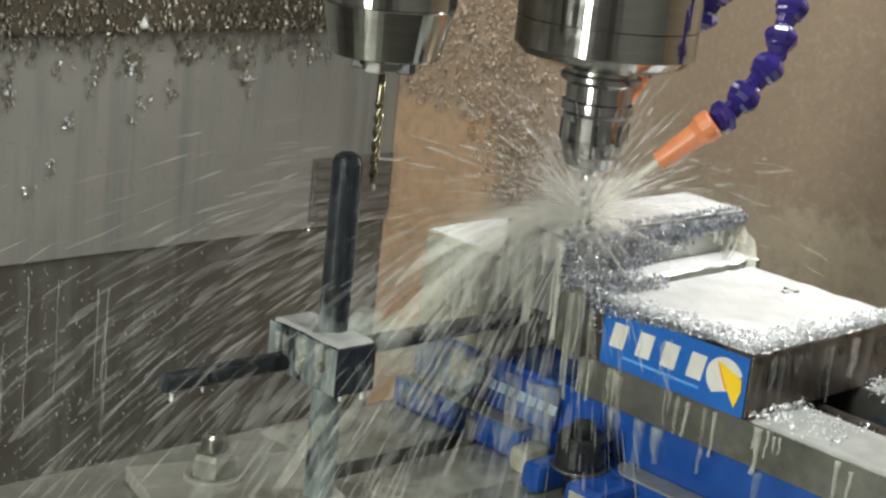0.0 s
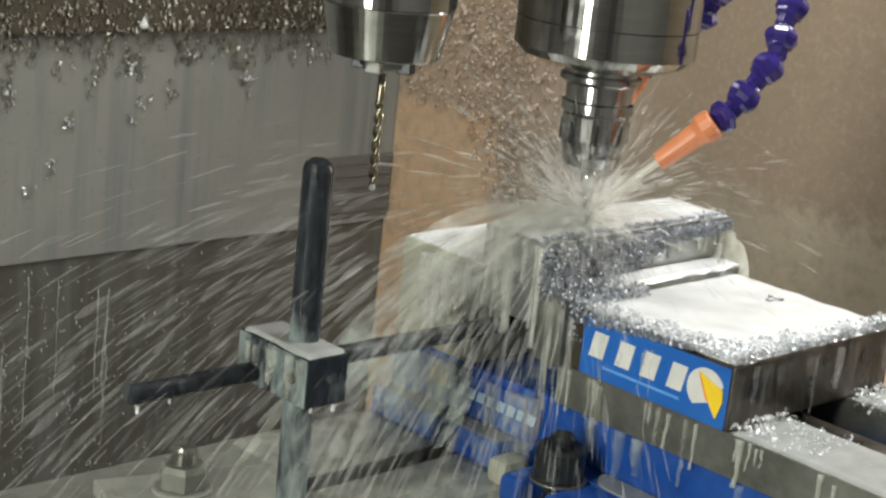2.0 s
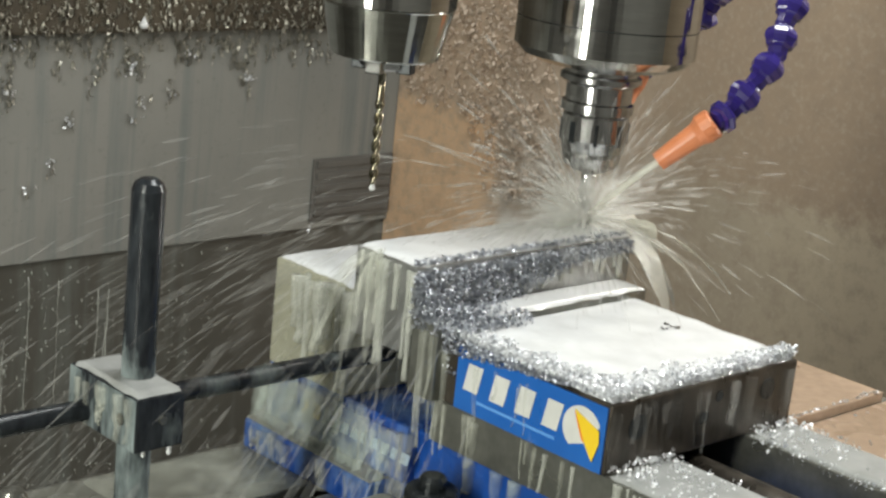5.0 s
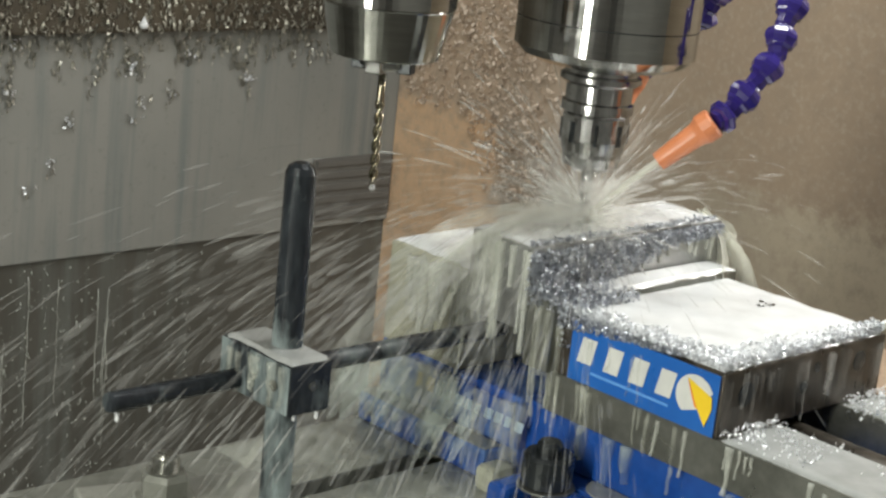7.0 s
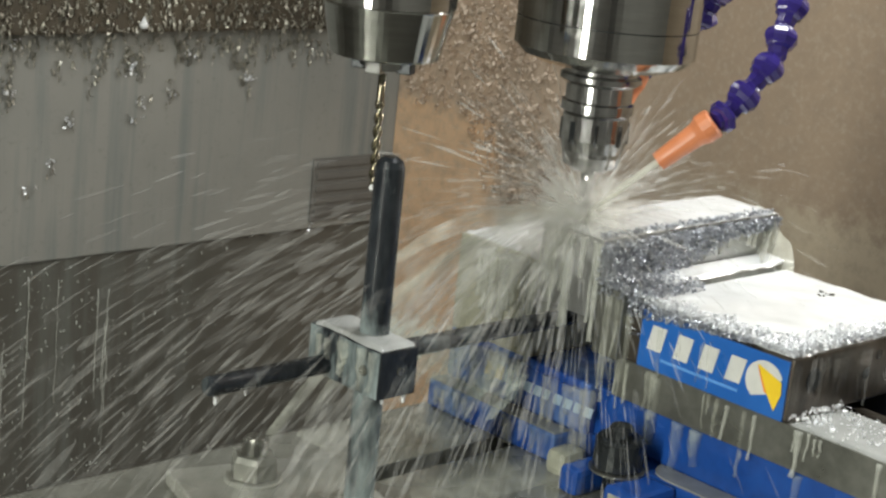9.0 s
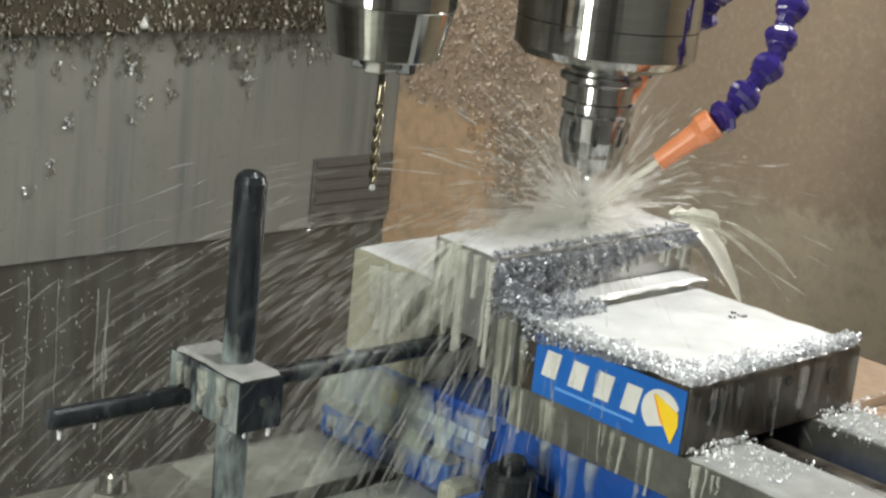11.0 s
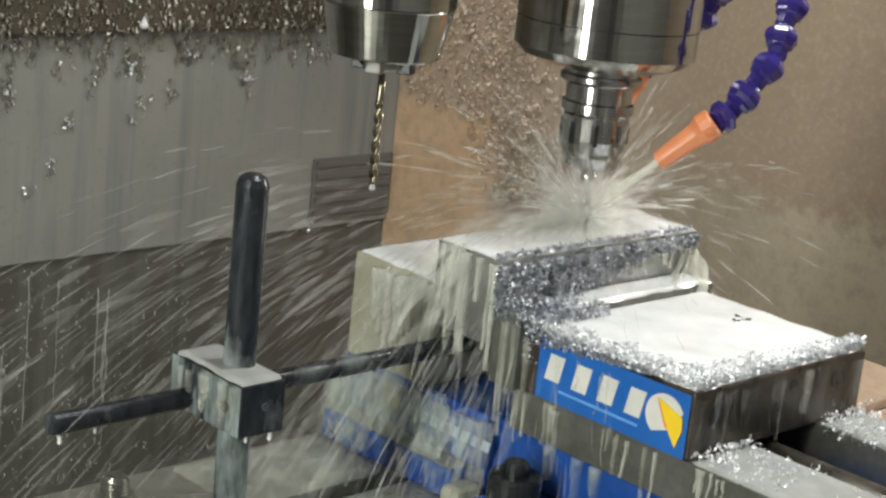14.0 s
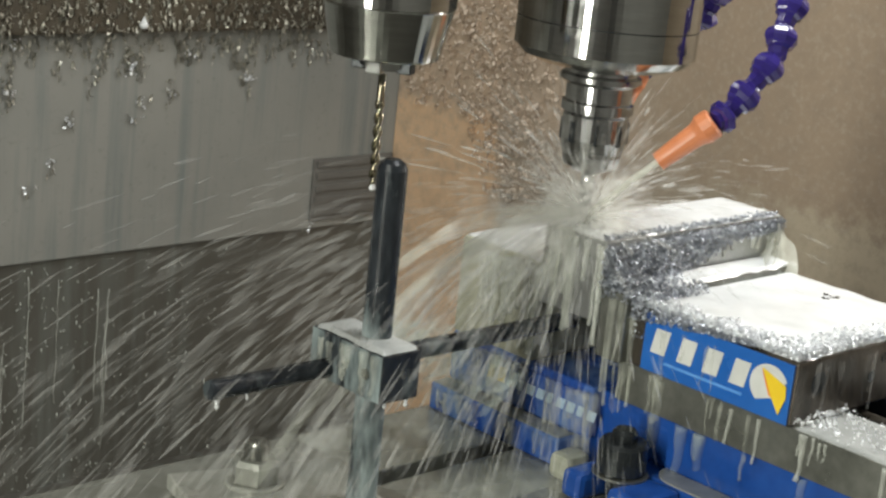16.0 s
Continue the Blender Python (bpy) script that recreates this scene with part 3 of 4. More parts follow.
# ---- chips ----
def scatter(seed, spots, size, material, name, label, base, rides=True, category="chips", stretch=1.0, thin=1.0, hang=False):
    """Curled slivers at the given spots, each turned at random, in one mesh."""
    rng = np.random.default_rng(seed)
    verts, faces = [], []
    for p in spots:
        e = Euler(rng.uniform(0, math.tau, 3)).to_matrix()
        s = size * rng.uniform(0.5, 1.4)
        if hang:
            e = Euler((rng.normal(0, 0.5), math.pi / 2 + rng.normal(0, 0.5), rng.uniform(0, math.tau))).to_matrix()
        w, curl = s * thin * rng.uniform(0.16, 0.34), rng.uniform(0.8, 2.6)
        k = len(verts)
        for i in range(5):
            a = (i / 4 - 0.5) * curl * 2
            for side in (-1, 1):
                q = e @ Vector((s * 0.5 * math.sin(a), side * w, s * 0.5 * (1 - math.cos(a)) + side * w * 0.3))
                verts.append((p[0] + q.x - base[0], p[1] + q.y - base[1], p[2] + q.z * stretch - base[2]))
        for i in range(4):
            faces.append((k + 2 * i, k + 2 * i + 1, k + 2 * i + 3, k + 2 * i + 2))
    me = bpy.data.meshes.new(name)
    me.from_pydata(verts, [], faces)
    me.materials.append(M[material])
    ob = new(name, me)
    ob.location = base
    tagged(ob, label, category, "", "stuff")
    if rides:
        RIDERS.append(ob)
    return ob


rng = np.random.default_rng(5)
U = rng.uniform
# heap on the near side of the block, thickest at its end
heap = []
for _ in range(7400):
    x = 0.581 + 0.172 * U() ** 2.1
    a = (x - 0.581) / 0.172
    z = -0.2445 - (0.028 + 0.02 * (1 - a)) * U() ** (1 + 1.2 * a) * max(0.25, 1.15 - a * 1.2)
    if z < -0.268 and x < 0.588:
        continue
    deep = (0.004 + 0.026 * max(0, 1 - a * 2.1) * (-(z + 0.243) / 0.045)) * U()
    heap.append((x + U(-0.002, 0.002), 0.6135 - deep, Z(z)))
for _ in range(1200):
    x = 0.59 + 0.05 * U() ** 1.5
    heap.append((x, 0.612 - 0.035 * U(), Z(-0.2695 + 0.005 * U())))
for _ in range(700):
    heap.append((0.582 + 0.17 * U(), 0.6150 + 0.006 * U() ** 2, Z(-0.2412 + 0.0015 * U())))
for _ in range(1700):
    a = U() ** 1.4
    x = 0.580 + 0.05 * a
    up = (1 - a) * U()
    heap.append((x, 0.6135 - 0.034 * U() * (1 - 0.5 * up), Z(-0.2735 + 0.024 * up)))
for _ in range(800):
    a = U() ** 0.8
    heap.append((X0 - 0.0012 - 0.003 * U(), 0.505 + 0.09 * a, Z(-0.2725 - 0.0105 * a * U() ** 1.3)))
scatter(11, heap, 0.00165, "heap_chip", "chip_heap", "heap of bright curled aluminium chips against the block", (0.62, 0.61, Z(-0.268)))
rim = []
for _ in range(3400):
    y = 0.478 + 0.117 * U()
    patchy = noise.noise(Vector((y * 70, 3.0, 0)))
    wide = (0.0125 + 0.015 * max(0, (0.54 - y) / 0.06)) * (1 + 0.7 * patchy)
    rim.append((X0 + 0.0005 + wide * U() ** 1.4 , y, Z(-0.2735 + 0.0045 * U())))
for _ in range(2500):
    x = X0 + 0.152 * U()
    rim.append((x, 0.4785 + 0.021 * (1 + 0.6 * noise.noise(Vector((x * 60, 9.0, 0)))) * (1.15 - 0.75 * (x - X0) / 0.152) * U() ** 1.5, Z(-0.2735 + (0.0042 + 0.0015 * max(0, (x - 0.69) / 0.05)) * U())))
scatter(12, rim, 0.0019, "chip", "jaw_chips", "bright aluminium chips along the edge of the jaw", (0.66, 0.49, Z(-0.2765)))
low = []
for _ in range(480):
    x = U(X0 + 0.002, 0.64) if U() < 0.55 else U(0.704, 0.741)
    low.append((x, 0.476 - 0.05 * U() ** 2.2 if U() < 0.8 else 0.476 - 0.2 * U(), Z(-0.3095 + 0.003 * U())))
for _ in range(600):
    low.append((0.7035 + 0.006 * U(), 0.476 - 0.2 * U(), Z(-0.3095 - 0.006 * U())))
scatter(13, low, 0.0019, "chip", "rail_chips", "aluminium chips on the wet guide rails", (0.66, 0.4, Z(-0.311)))
tray = [(0.955 + rng.normal(0, 0.012), 0.50 + rng.normal(0, 0.006), TT + 0.002 + 0.002 * U()) for _ in range(70)] + [(U(0.80, 1.02), U(0.4, 0.575), TT + 0.002) for _ in range(60)] + [(U(0.85, 1.016), 0.5815 + 0.002 * U(), TT + 0.0085) for _ in range(80)]
scatter(17, tray, 0.0026, "chip", "tray_chips", "scattered aluminium chips on the tinted end of the table", (0.93, 0.5, TT))
few = [(0.70 + 0.01 * U(), 0.535 + 0.008 * U(), Z(-0.2703)) for _ in range(9)]
scatter(14, few, 0.003, "dark_steel", "loose_chips", "few dark chips in the coolant pool", (0.7, 0.535, Z(-0.2755)))
# chips stuck to the back cover and wall
stuck = []
for _ in range(1700):
    stuck.append((U(0.85, 1.5), WY - 0.022 - 0.003 * U(), BAND + 0.002 + 0.1 * U() ** 1.3))
for _ in range(120):
    cx0, cz, n = U(0.90, 1.42), BAND - 0.034 * U() ** 1.6, int(U(2, 7))
    for k in range(n):
        stuck.append((cx0 + rng.normal(0, 0.0025), WY - 0.0035, cz - 0.004 * k + rng.normal(0, 0.002)))
for cx0, cz, n in ((0.953, -0.366, 16), (0.956, -0.385, 8), (0.965, -0.318, 14), (1.06, -0.362, 9), (1.075, -0.352, 5), (1.115, -0.344, 20), (1.13, -0.348, 14), (1.1, -0.352, 8),
                   (1.174, -0.375, 6), (1.178, -0.39, 4), (1.2, -0.34, 7), (1.278, -0.35, 14), (1.287, -0.365, 16), (1.29, -0.378, 7), (1.25, -0.332, 9), (1.035, -0.411, 4), (1.134, -0.394, 3),
                   (1.12, -0.41, 3), (1.011, -0.46, 2), (0.985, -0.485, 2), (1.4, -0.575, 2)):
    for _ in range(n):
        stuck.append((cx0 + rng.normal(0, 0.006), WY - 0.0035, Z(cz) + rng.normal(0, 0.006)))
scatter(15, stuck, 0.0062, "grime_chip", "wall_chips", "aluminium chips stuck to the grimy back wall", (1.1, WY, BAND), rides=False, stretch=1.2, thin=0.6, hang=True)
lone = []
for cx0, h, n in ((1.134, -0.393, 6), (1.035, -0.411, 7), (1.125, -0.411, 4), (1.011, -0.46, 6), (1.176, -0.383, 5), (1.115, -0.35, 12), (1.285, -0.365, 10), (0.955, -0.372, 8), (0.985, -0.487, 3), (1.402, -0.574, 3), (1.2, -0.335, 5), (0.962, -0.32, 8)):
    for _ in range(n):
        lone.append((cx0 + rng.normal(0, 0.004), WY - 0.005, Z(h) + rng.normal(0, 0.0035)))
scatter(18, lone, 0.0045, "chip", "wall_chips", "bright aluminium chips stuck to the grey back panel", (1.1, WY, Z(-0.4)), rides=False)
# chips caked on the side wall round the corner
caked = []
while len(caked) < 2600:
    y, h = U(1.33, 1.68), -0.08 - 0.42 * U() ** 0.8
    floor_h = -0.405 - max(0.0, 1.56 - y) * 1.7
    if h > floor_h + 0.1 * U() ** 2 and y > 1.36 + 0.1 * U():
        caked.append((WX - 0.0015, y, Z(h)))
scatter(16, caked, 0.0085, "caked", "caked_chips", "brown caked chips on the tan side wall", (WX, 1.5, Z(-0.3)), rides=False, thin=0.6)


# ---- coolant ----
def film(outline_x, outline_y, z, name, label, base, bumpy=0.0006, steps=44, deep=0.0022):
    """A pool of coolant with an uneven rim, domed by its own skin."""
    x0, x1 = outline_x
    y0, y1 = outline_y
    bm = bmesh.new()
    grid = {}
    for i in range(steps + 1):
        for j in range(steps + 1):
            u, v = i / steps, j / steps
            p = Vector((x0 + (x1 - x0) * u, y0 + (y1 - y0) * v, 0))
            rim_d = min(u, 1 - u, v, 1 - v)
            wob = noise.noise(p * 90) * 0.0018 * (1 if rim_d < 0.01 else 0)
            h = deep * min(1, rim_d * 14) ** 0.5 + bumpy * noise.noise(p * 60)
            grid[i, j] = bm.verts.new((p.x + wob, p.y + wob, z + (h if rim_d > 0 else -0.0004)))
    for i in range(steps):
        for j in range(steps):
            bm.faces.new((grid[i, j], grid[i + 1, j], grid[i + 1, j + 1], grid[i, j + 1]))
    return single(name, bm, "pool", base, label, "coolant", smooth=True)


film((X0 + 0.0015, 0.7415), (0.4785, 0.5935), Z(-0.2745), "coolant_pool", "milky white coolant pool on the movable jaw", (0.666, 0.53, Z(-0.2745)), deep=0.0042)
film((0.584, 0.7515), (0.5945, 0.6135), Z(-0.2695), "coolant_pool", "milky white coolant film on the jaw plate", (0.666, 0.6, Z(-0.268)), 0.0002)
film((0.584, 0.7515), (0.6645, 0.7325), Z(-0.268), "coolant_pool", "milky white coolant film on the fixed jaw", (0.666, 0.7, Z(-0.268)))
film((0.5835, 0.7565), (0.6155, 0.663), Z(-0.2425), "coolant_pool", "thin coolant film on the milled block", (0.666, 0.64, Z(-0.2405)), 0.0003)
film((X0 + 0.001, 0.641), (0.242, 0.4765), Z(-0.311), "coolant_pool", "milky coolant on the near guide rail", (0.61, 0.36, Z(-0.311))).data.materials[0] = M["thin_pool"]
film((0.705, 0.741), (0.242, 0.4765), Z(-0.311), "coolant_pool", "milky coolant on the far guide rail", (0.72, 0.36, Z(-0.311))).data.materials[0] = M["thin_pool"]
film((0.4055, 0.4305), (0.605, 0.661), Z(-0.282), "coolant_pool", "milky coolant on the stop's clamp block", (0.42, 0.63, Z(-0.282)), 0.0002, 24).data.materials[0] = M["thin_pool"]


for y0, y1 in ((0.602, 0.654), (0.672, 0.735)):
    film((0.46, 0.568), (y0, y1), TT, "coolant_pool", "thin milky coolant standing on the table", (0.5, (y0 + y1) / 2, TT), 0.0008).data.materials[0] = M["veil"]


def runs(seed, x, spans, z_top, count, reach, name, label, base, width=(0.0006, 0.002), material="film", front=False):
    """Coolant running down the side of a face: uneven strings with a drop at the end."""
    r = np.random.default_rng(seed)
    bm = bmesh.new()
    for _ in range(count):
        y = r.uniform(*spans)
        w, ln = r.uniform(*width), r.uniform(*reach)
        top = z_top + r.uniform(-0.004, 0.0)
        pts, rad = [], []
        for i in range(9):
            s = i / 8
            across, out = y + 0.003 * s * noise.noise(Vector((y * 300, s * 2.5, seed))), x - w * 0.25
            pts.append((across, out, top - ln * s) if front else (out, across, top - ln * s))
            rad.append(w * (1.25 - 0.6 * s + (0.35 if i == 8 else 0) + 0.25 * noise.noise(Vector((y * 500, s * 5, seed + 3)))))
        tube(pts, rad, 7, bm)
    return tagged(single(name, bm, material, base, label, "coolant", smooth=True), kind="stuff")


runs(21, X0, (0.575, 0.603), Z(-0.278), 4, (0.03, 0.062), "coolant_runs", "milky coolant running down the jaw and rail", (X0, 0.57, Z(-0.3)), (0.0007, 0.0022), "veil")
runs(22, X0, (0.40, 0.545), Z(-0.311), 9, (0.008, 0.03), "coolant_runs", "milky coolant running down the rail", (X0, 0.47, Z(-0.32)), (0.0006, 0.0018))
runs(23, 0.5845, (0.61, 0.73), Z(-0.335), 34, (0.015, 0.046), "coolant_runs", "milky coolant running over the blue body", (X0, 0.65, Z(-0.35)), (0.0008, 0.0042), "veil")
runs(24, 0.5825, (0.60, 0.664), Z(-0.27), 7, (0.025, 0.09), "coolant_runs", "coolant strings falling from the end of the block", (0.583, 0.63, Z(-0.3)), (0.0004, 0.0012), "spray")
runs(25, 0.5825, (0.664, 0.732), Z(-0.269), 13, (0.03, 0.064), "coolant_runs", "pale coolant sheets on the fixed jaw", (0.583, 0.7, Z(-0.3)), (0.001, 0.0045))
runs(26, 0.4042, (0.606, 0.655), Z(-0.283), 9, (0.01, 0.027), "coolant_runs", "coolant on the stop's clamp block", (0.4038, 0.63, Z(-0.29)), (0.0008, 0.003), "veil")
runs(27, 0.5695, (0.63, 0.73), Z(-0.366), 12, (0.01, 0.018), "coolant_runs", "coolant running over the vise flange", (0.578, 0.68, Z(-0.37)), (0.0008, 0.004), "veil")

runs(28, X0 - 0.0012, (0.53, 0.575), Z(-0.281), 6, (0.008, 0.03), "coolant_runs", "thin coolant on the blue badge", (X0, 0.55, Z(-0.29)), (0.0005, 0.0014), "veil")
runs(29, 0.477, (0.588, 0.738), Z(-0.2765), 34, (0.006, 0.034), "coolant_runs", "thin coolant running down the dark face of the jaw", (0.66, 0.477, Z(-0.29)), (0.0004, 0.0022), "thin", True)
runs(30, 0.6145, (0.625, 0.755), Z(-0.2465), 18, (0.006, 0.02), "coolant_runs", "pale coolant running down the side of the block", (0.69, 0.6145, Z(-0.25)), (0.0008, 0.002), "sheet", True)
runs(31, X0 - 0.0002, (0.5, 0.6), Z(-0.3105), 14, (0.012, 0.032), "coolant_runs", "milky coolant strings on the guide rail", (X0, 0.55, Z(-0.32)), (0.0006, 0.0024), "veil")
runs(32, 0.594, (0.44, 0.6), Z(-0.335), 7, (0.015, 0.03), "coolant_runs", "milky coolant on the blue body", (0.594, 0.52, Z(-0.345)), (0.001, 0.0036), "curtain")
runs(33, 0.583, (0.594, 0.614), Z(-0.27), 4, (0.03, 0.07), "coolant_runs", "coolant strings on the end of the jaw plate", (0.583, 0.604, Z(-0.3)), (0.0006, 0.002), "veil")
runs(34, 0.583, (0.6155, 0.6625), Z(-0.2435), 11, (0.025, 0.062), "coolant_runs", "milky coolant running down the end of the block", (0.583, 0.64, Z(-0.26)), (0.0008, 0.0026), "film")
# wet dots and runs on the lower back panel
dots = bmesh.new()
r9 = np.random.default_rng(9)
for _ in range(850):
    x, z, s = 0.84 + 0.45 * r9.uniform() ** 1.6, r9.uniform(-0.92, -0.585), r9.uniform(0.0004, 0.0012)
    ln = s * r9.choice([0.9, 1.0, 1.2, 1.5, 2.0, 3.0])
    tube([(x, WY + 0.0055, Z(z)), (x + r9.normal(0, 0.0004), WY + 0.005, Z(z) - ln), (x + r9.normal(0, 0.0006), WY + 0.0055, Z(z) - 2 * ln)], [s * 0.5, s, s * 0.6], 5, dots)
for _ in range(15):
    x, z, s, ln = 0.84 + 0.3 * r9.uniform(), r9.uniform(-0.72, -0.585), r9.uniform(0.0003, 0.0006), r9.uniform(0.05, 0.2)
    pts = [(x + 0.004 * noise.noise(Vector((x * 90, k * 0.6, 1.0))), WY + 0.0055, Z(z) - ln * k / 9) for k in range(10)]
    tube(pts, [s * (0.7 + 0.6 * r9.uniform()) for _ in range(10)], 5, dots)
tagged(single("wall_drops", dots, "film", (1.0, WY, Z(-0.75)), "coolant drops and runs on the lower back panel", "coolant", rides=False, smooth=True), kind="stuff")

# jet from the nozzle and the spray thrown off by the cutter
HIT = Vector((0.757, 0.648, Z(-0.2385)))
jet = tube([N1.lerp(HIT, s) + Vector((0, 0, 0.002 * math.sin(s * 3))) for s in (0, 0.25, 0.5, 0.75, 1)], [0.0022, 0.0022, 0.0024, 0.0028, 0.0036], 14)
single("coolant_jet", jet, "sheet", tuple(N1), "milky coolant jet from the orange nozzle to the cutter", "coolant", rides=False, smooth=True)

SPRAYS = []


def spray(seed, count, heading, spread, speed, lift, life, thick, label, material="spray", shutter=0.014):
    """Drops thrown from the cutter, each drawn out along its flight, about the cutter's own axis."""
    r = np.random.default_rng(seed)
    verts, faces = [], []
    for _ in range(count):
        a = math.radians(heading + spread * r.normal())
        up = math.radians(r.normal(lift[0], lift[1]))
        v = r.uniform(*speed)
        t = life[0] + (life[1] - life[0]) * r.uniform() ** 1.2
        vel = Vector((math.cos(a) * math.cos(up), math.sin(a) * math.cos(up), math.sin(up))) * v
        dt = shutter * r.uniform(0.35, 1.3)
        w = thick * r.uniform(0.35, 1.4)
        path = [HIT + vel * q + Vector((0, 0, 0.002 - 4.9 * q * q)) for q in (t, t + dt * 0.3, t + dt * 0.7, t + dt)]
        if path[-1].z < TT + 0.004 or path[-1].y > WY - 0.05 or path[-1].x > WX - 0.05:
            continue
        d = (path[-1] - path[0]).normalized()
        u = d.cross(Vector((0.3, -0.2, 0.93))).normalized()
        n = d.cross(u)
        k = len(verts)
        for p, g in zip(path, (0.15, 0.8, 1.0, 0.3)):
            for q in range(4):
                c = math.tau * q / 4
                verts.append(p - HIT + (u * math.cos(c) + n * math.sin(c)) * w * g)
        for ring in range(3):
            for q in range(4):
                b0, b1 = k + ring * 4 + q, k + ring * 4 + (q + 1) % 4
                faces.append((b0, b1, b1 + 4, b0 + 4))
        faces.append((k + 3, k + 2, k + 1, k))
        faces.append((k + 12, k + 13, k + 14, k + 15))
    me = bpy.data.meshes.new("coolant_spray")
    me.from_pydata(verts, [], faces)
    me.materials.append(M[material])
    for p in me.polygons:
        p.use_smooth = True
    ob = new("coolant_spray", me)
    ob.location = HIT
    tagged(ob, label, "coolant spray", "", "stuff")
    SPRAYS.append((ob, seed, 1.0 if abs(heading - 180) < 35 and lift[0] < 14 else 0.0))
    return ob


STREAKS = "soft white streaks of coolant flung off the cutter"
for s, (n, head, wide, speed, lift, life, thick, mat) in enumerate((
    (300, 180, 7, (1.05, 1.4), (15, 5), (0.012, 0.24), 0.0006, "spray"),
    (420, 180, 4, (1.12, 1.32), (14, 3), (0.012, 0.22), 0.0022, "mist"),
    (640, 172, 12, (0.9, 1.7), (-2, 9), (0.01, 0.26), 0.0009, "thin"),
    (900, 184, 18, (0.9, 1.7), (-4, 10), (0.01, 0.27), 0.0009, "thin"),
    (600, 198, 22, (0.8, 1.7), (-10, 14), (0.008, 0.2), 0.0008, "thin"),
    (130, 225, 30, (0.7, 1.5), (-16, 14), (0.006, 0.14), 0.0007, "spray"),
    (260, 155, 25, (0.9, 1.6), (14, 12), (0.012, 0.08), 0.0008, "thin"),
    (200, 190, 60, (0.9, 1.7), (42, 20), (0.012, 0.06), 0.0007, "thin"),
    (130, 20, 60, (0.8, 1.7), (28, 18), (0.01, 0.12), 0.0007, "thin"),
    (140, 300, 50, (0.8, 1.7), (32, 18), (0.012, 0.11), 0.0007, "thin"),
    (240, 180, 80, (0.4, 1.4), (16, 22), (0.008, 0.04), 0.0014, "mist"),
    (460, 180, 20, (0.9, 1.9), (-2, 12), (0.02, 0.26), 0.0019, "mist"),
    (560, 170, 11, (1.4, 2.1), (18, 7), (0.1, 0.29), 0.0009, "thin"),
    (200, 172, 10, (1.3, 2.0), (18, 6), (0.1, 0.28), 0.0022, "mist"),
    (70, 180, 60, (0.4, 1.2), (22, 25), (0.008, 0.05), 0.0055, "mist"),
    (60, 200, 40, (0.6, 1.4), (4, 8), (0.01, 0.07), 0.0045, "mist"),
    (50, 0, 40, (0.4, 0.9), (8, 12), (0.008, 0.05), 0.004, "mist"),
    (330, 100, 80, (0.9, 2.0), (48, 15), (0.006, 0.065), 0.0008, "fan"),
    (200, 310, 65, (0.9, 1.8), (48, 16), (0.006, 0.05), 0.0008, "fan"),
    (260, 200, 70, (0.8, 1.6), (38, 18), (0.004, 0.03), 0.0009, "fan"),
    (240, 250, 120, (0.7, 1.7), (50, 18), (0.003, 0.045), 0.0022, "mist"),
    (420, 190, 120, (0.5, 1.3), (17, 13), (0.001, 0.026), 0.0014, "fan"),
)):
    fine = mat != "mist"
    spray(40 + s, int(n * (1.6 if fine else 1)), head, wide, speed, lift, life, thick * (0.95 if fine else 1), STREAKS, mat, 0.013 if fine else 0.016)


def ribbons(seed, name, origin, heading, spread, speed, lift, length, width, count, label, material="veil"):
    """Torn sheets of coolant that follow a falling arc."""
    r = np.random.default_rng(seed)
    o = Vector(origin)
    bm = bmesh.new()
    for _ in range(count):
        a, up, v = math.radians(heading + spread * r.normal()), math.radians(lift + 4 * r.normal()), r.uniform(*speed)
        vel = Vector((math.cos(a) * math.cos(up), math.sin(a) * math.cos(up), math.sin(up))) * v
        side = Vector((-math.sin(a), math.cos(a), r.normal(0, 0.5)))
        t1 = length * r.uniform(0.55, 1.0)
        phase = r.uniform(0, 50)
        rows = []
        for i in range(25):
            q = i / 24
            p = o + vel * (t1 * q) + Vector((0, 0, -4.9 * (t1 * q) ** 2))
            w = width * (0.25 + 1.2 * q) * (1 - q ** 4) * (1 + 0.5 * noise.noise(Vector((q * 6, phase, 0)))) + 0.0004
            rows.append([bm.verts.new(p + side * w * k + Vector((0, 0, 0.15 * width * noise.noise(Vector((q * 9, k * 1.5, phase)))))) for k in (-1, -0.5, 0, 0.5, 1)])
        for x, y in zip(rows, rows[1:]):
            for k in range(4):
                bm.faces.new((x[k], x[k + 1], y[k + 1], y[k]))
    return tagged(single(name, bm, material, origin, label, "coolant", rides=False, smooth=True), kind="stuff")


arc = ribbons(61, "coolant_arc", tuple(HIT + Vector((0, 0, 0.003))), 180, 3, (1.12, 1.32), 14, 0.2, 0.0042, 5, "thin torn sheet of milky coolant thrown off the cutter")
SPRAYS.append((arc, 61, 1.0))
pour = ribbons(62, "coolant_pour", (0.752, 0.630, Z(-0.2385)), -25, 26, (0.35, 0.85), 9, 0.12, 0.0105, 12, "milky coolant pouring off the end of the block", "sheet")
veil = ribbons(63, "coolant_veil", (0.585, 0.645, Z(-0.2405)), 175, 28, (0.1, 0.5), 4, 0.14, 0.0034, 7, "thin coolant sheet falling off the end of the block", "veil")

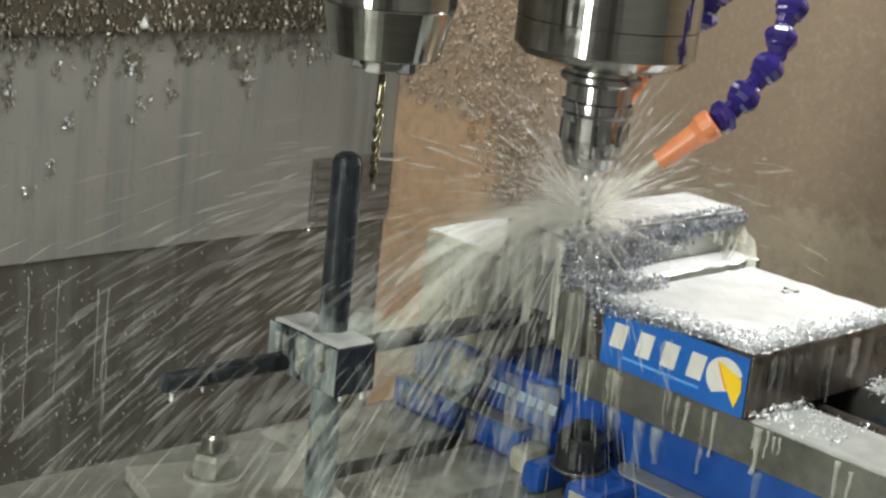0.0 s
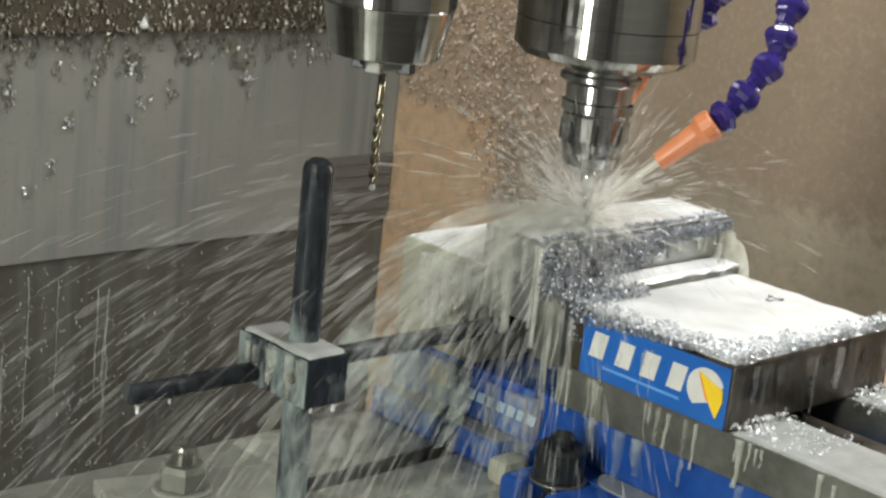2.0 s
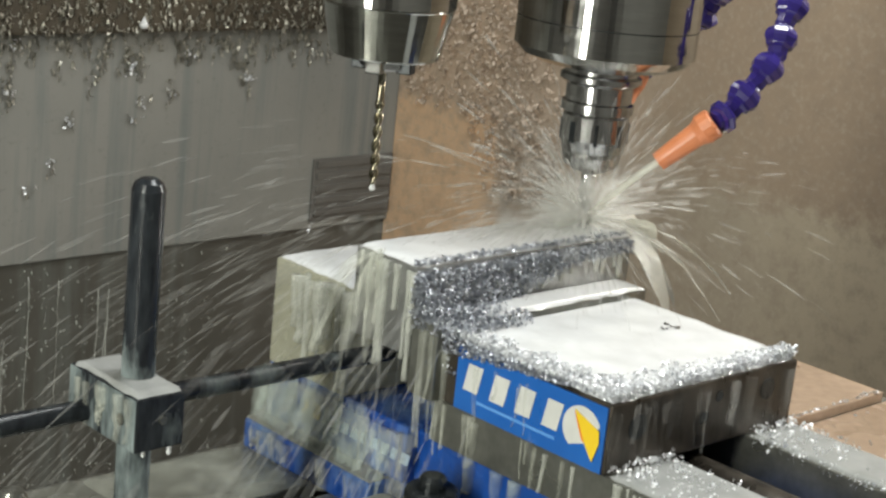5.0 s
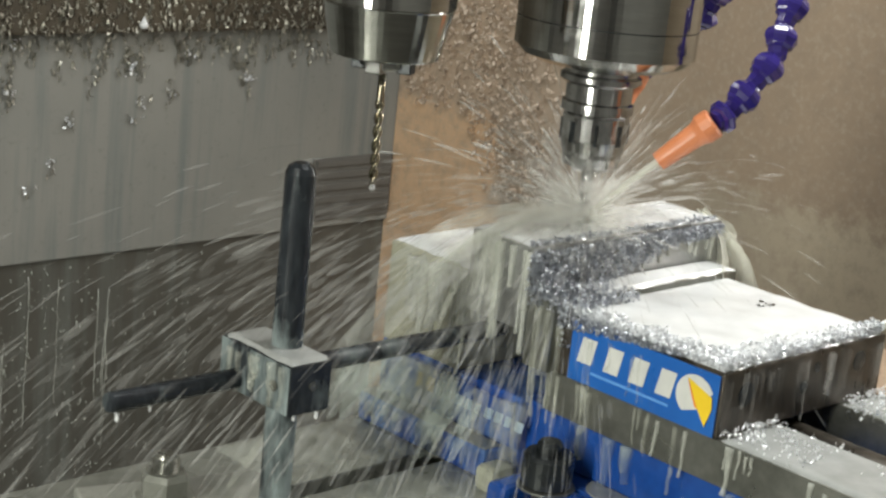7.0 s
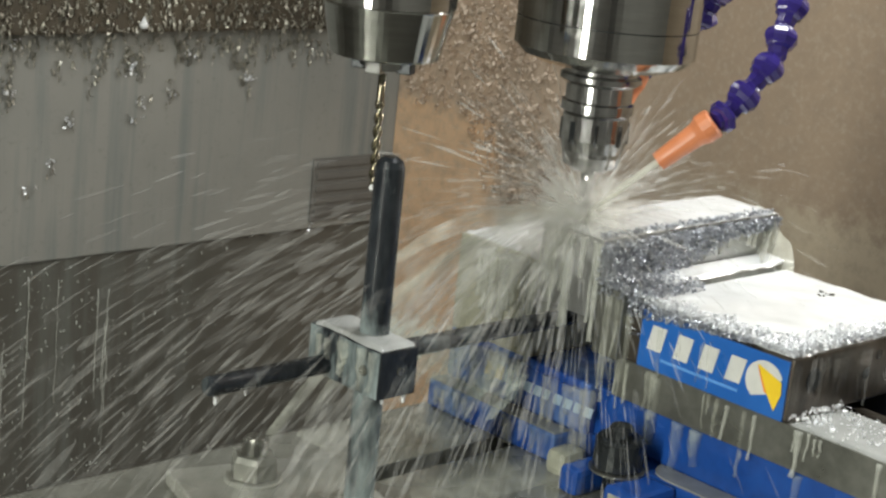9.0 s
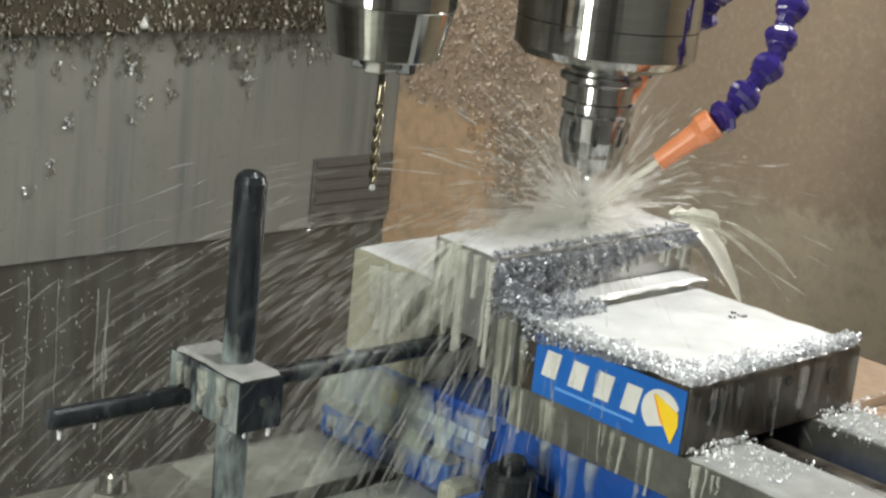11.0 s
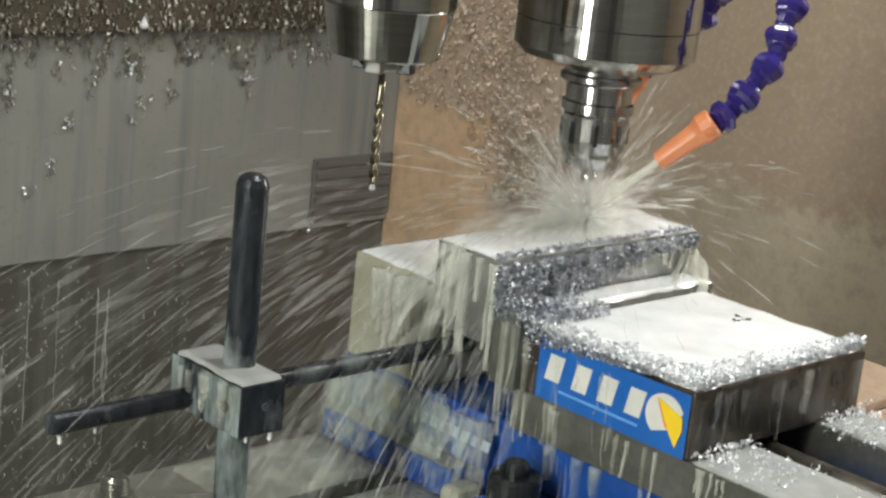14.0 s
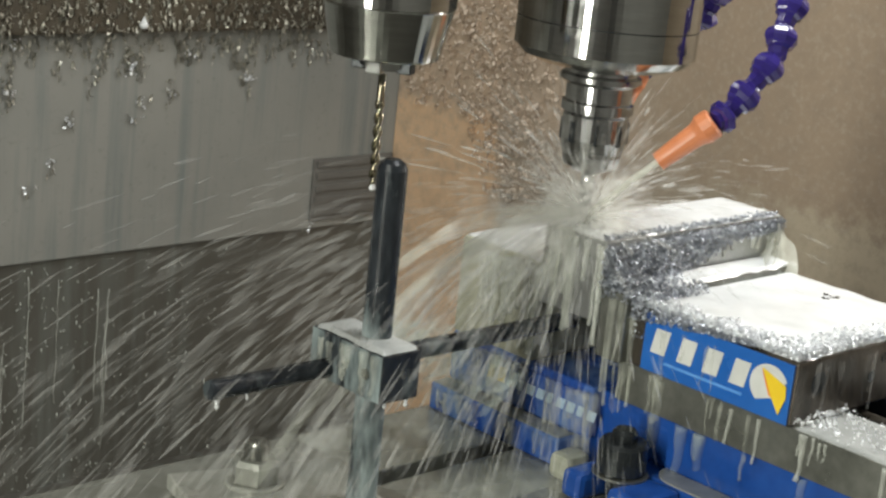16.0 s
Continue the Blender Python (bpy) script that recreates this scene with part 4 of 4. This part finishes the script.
folds = bmesh.new()
r7 = np.random.default_rng(77)
for _ in range(56):
    y = r7.uniform(0.622, 0.738)
    top, ln, w = Z(-0.326) - 0.02 * r7.uniform(), r7.uniform(0.018, 0.05), r7.uniform(0.0015, 0.007)
    rows = []
    for i in range(11):
        q = i / 10
        lean = 0.004 * noise.noise(Vector((y * 120, q * 2.5, 4.0)))
        wide = w * math.sin(math.pi * min(1, 0.12 + 0.88 * q)) ** 0.5 * (1 + 0.45 * noise.noise(Vector((y * 200, q * 5, 8.0))))
        out = 0.5815 - 0.013 * q * r7.uniform(0.7, 1.0) - 0.001 * r7.uniform()
        rows.append([folds.verts.new((out - 0.0014 * (1 - k * k), y + lean + wide * k, top - ln * q)) for k in (-1, -0.4, 0.4, 1)])
    for a, b in zip(rows, rows[1:]):
        for k in range(3):
            folds.faces.new((a[k], a[k + 1], b[k + 1], b[k]))
curtain = tagged(single("coolant_curtain", folds, "curtain", (0.582, 0.67, Z(-0.268)), "milky coolant falling in folds over the blue body", "coolant", rides=False, smooth=True), kind="stuff")

# ---- what moves ----
PASSES = [(0.0, 0.1448, 0.0160), (0.67, 0.1763, 0.0160), (0.77, 0.1760, 0.0104), (4.62, 0.0008, 0.0104), (4.73, 0.0012, 0.0068),
          (8.55, 0.1769, 0.0068), (8.66, 0.1775, 0.0012), (12.48, 0.0011, 0.0012), (12.58, 0.0011, -0.0037), (16.0, 0.1591, -0.0037)]


def table_shift(t):
    """How far the table has gone from its place, along and across."""
    for (t0, x0, o0), (t1, x1, o1) in zip(PASSES, PASSES[1:]):
        if t <= t1 + 1e-9:
            k = (t - t0) / (t1 - t0)
            x = x0 + (x1 - x0) * k
            return x, o0 + (o1 - o0) * k + 0.033 * x
    return 0.1591, 0.0016


def motions():
    times = sorted({round(i * 0.25, 3) for i in range(65)} | {p[0] for p in PASSES} | {p[0] + 0.06 for p in PASSES[:-1]})
    for ob in RIDERS:
        b = ob.location.copy()
        walk(ob, [(t, pose(b.x + table_shift(t)[0], b.y + table_shift(t)[1], b.z)) for t in times])
    for ob, seed, leftward in SPRAYS:
        r = np.random.default_rng(seed)
        b = ob.location.copy()
        rows = []
        for i in range(81):
            dip = leftward * 21 * (1 - min(1.0, table_shift(i * 0.2)[0] / 0.11))
            rows.append((i * 0.2, pose(b.x, b.y, b.z, r.uniform(-3, 3), r.uniform(-3, 3) - dip, r.uniform(-8, 8))))
        walk(ob, rows)
    b = pour.location.copy()
    rows = []
    for t in times:
        x, y = table_shift(t)
        fall = max(min(1.0, max(0.0, (x - 0.085) / 0.04)), min(1.0, max(0.0, (t - 12.2) / 0.4)))
        rows.append((t, pose(b.x + x, b.y + y, b.z - 0.004 * fall, 4 * math.sin(t * 9), 88 * fall, 7 * math.sin(t * 6.3))))
    walk(pour, rows)
    b = curtain.location.copy()
    rows = []
    for t in times:
        x, y = table_shift(t)
        thrown = min(1.0, max(0.0, (x - 0.085) / 0.06))
        rows.append((t, pose(b.x + x, b.y + y, b.z + 0.002 * thrown, 2 * math.sin(t * 7), 40 * thrown + 2 * math.sin(t * 11), 3 * math.sin(t * 5))))
    walk(curtain, rows)
    r, b = np.random.default_rng(8), veil.location.copy()
    walk(veil, [(t, pose(b.x + table_shift(t)[0], b.y + table_shift(t)[1], b.z, r.uniform(-5, 5), r.uniform(-5, 5), r.uniform(-6, 6))) for t in times])


motions()
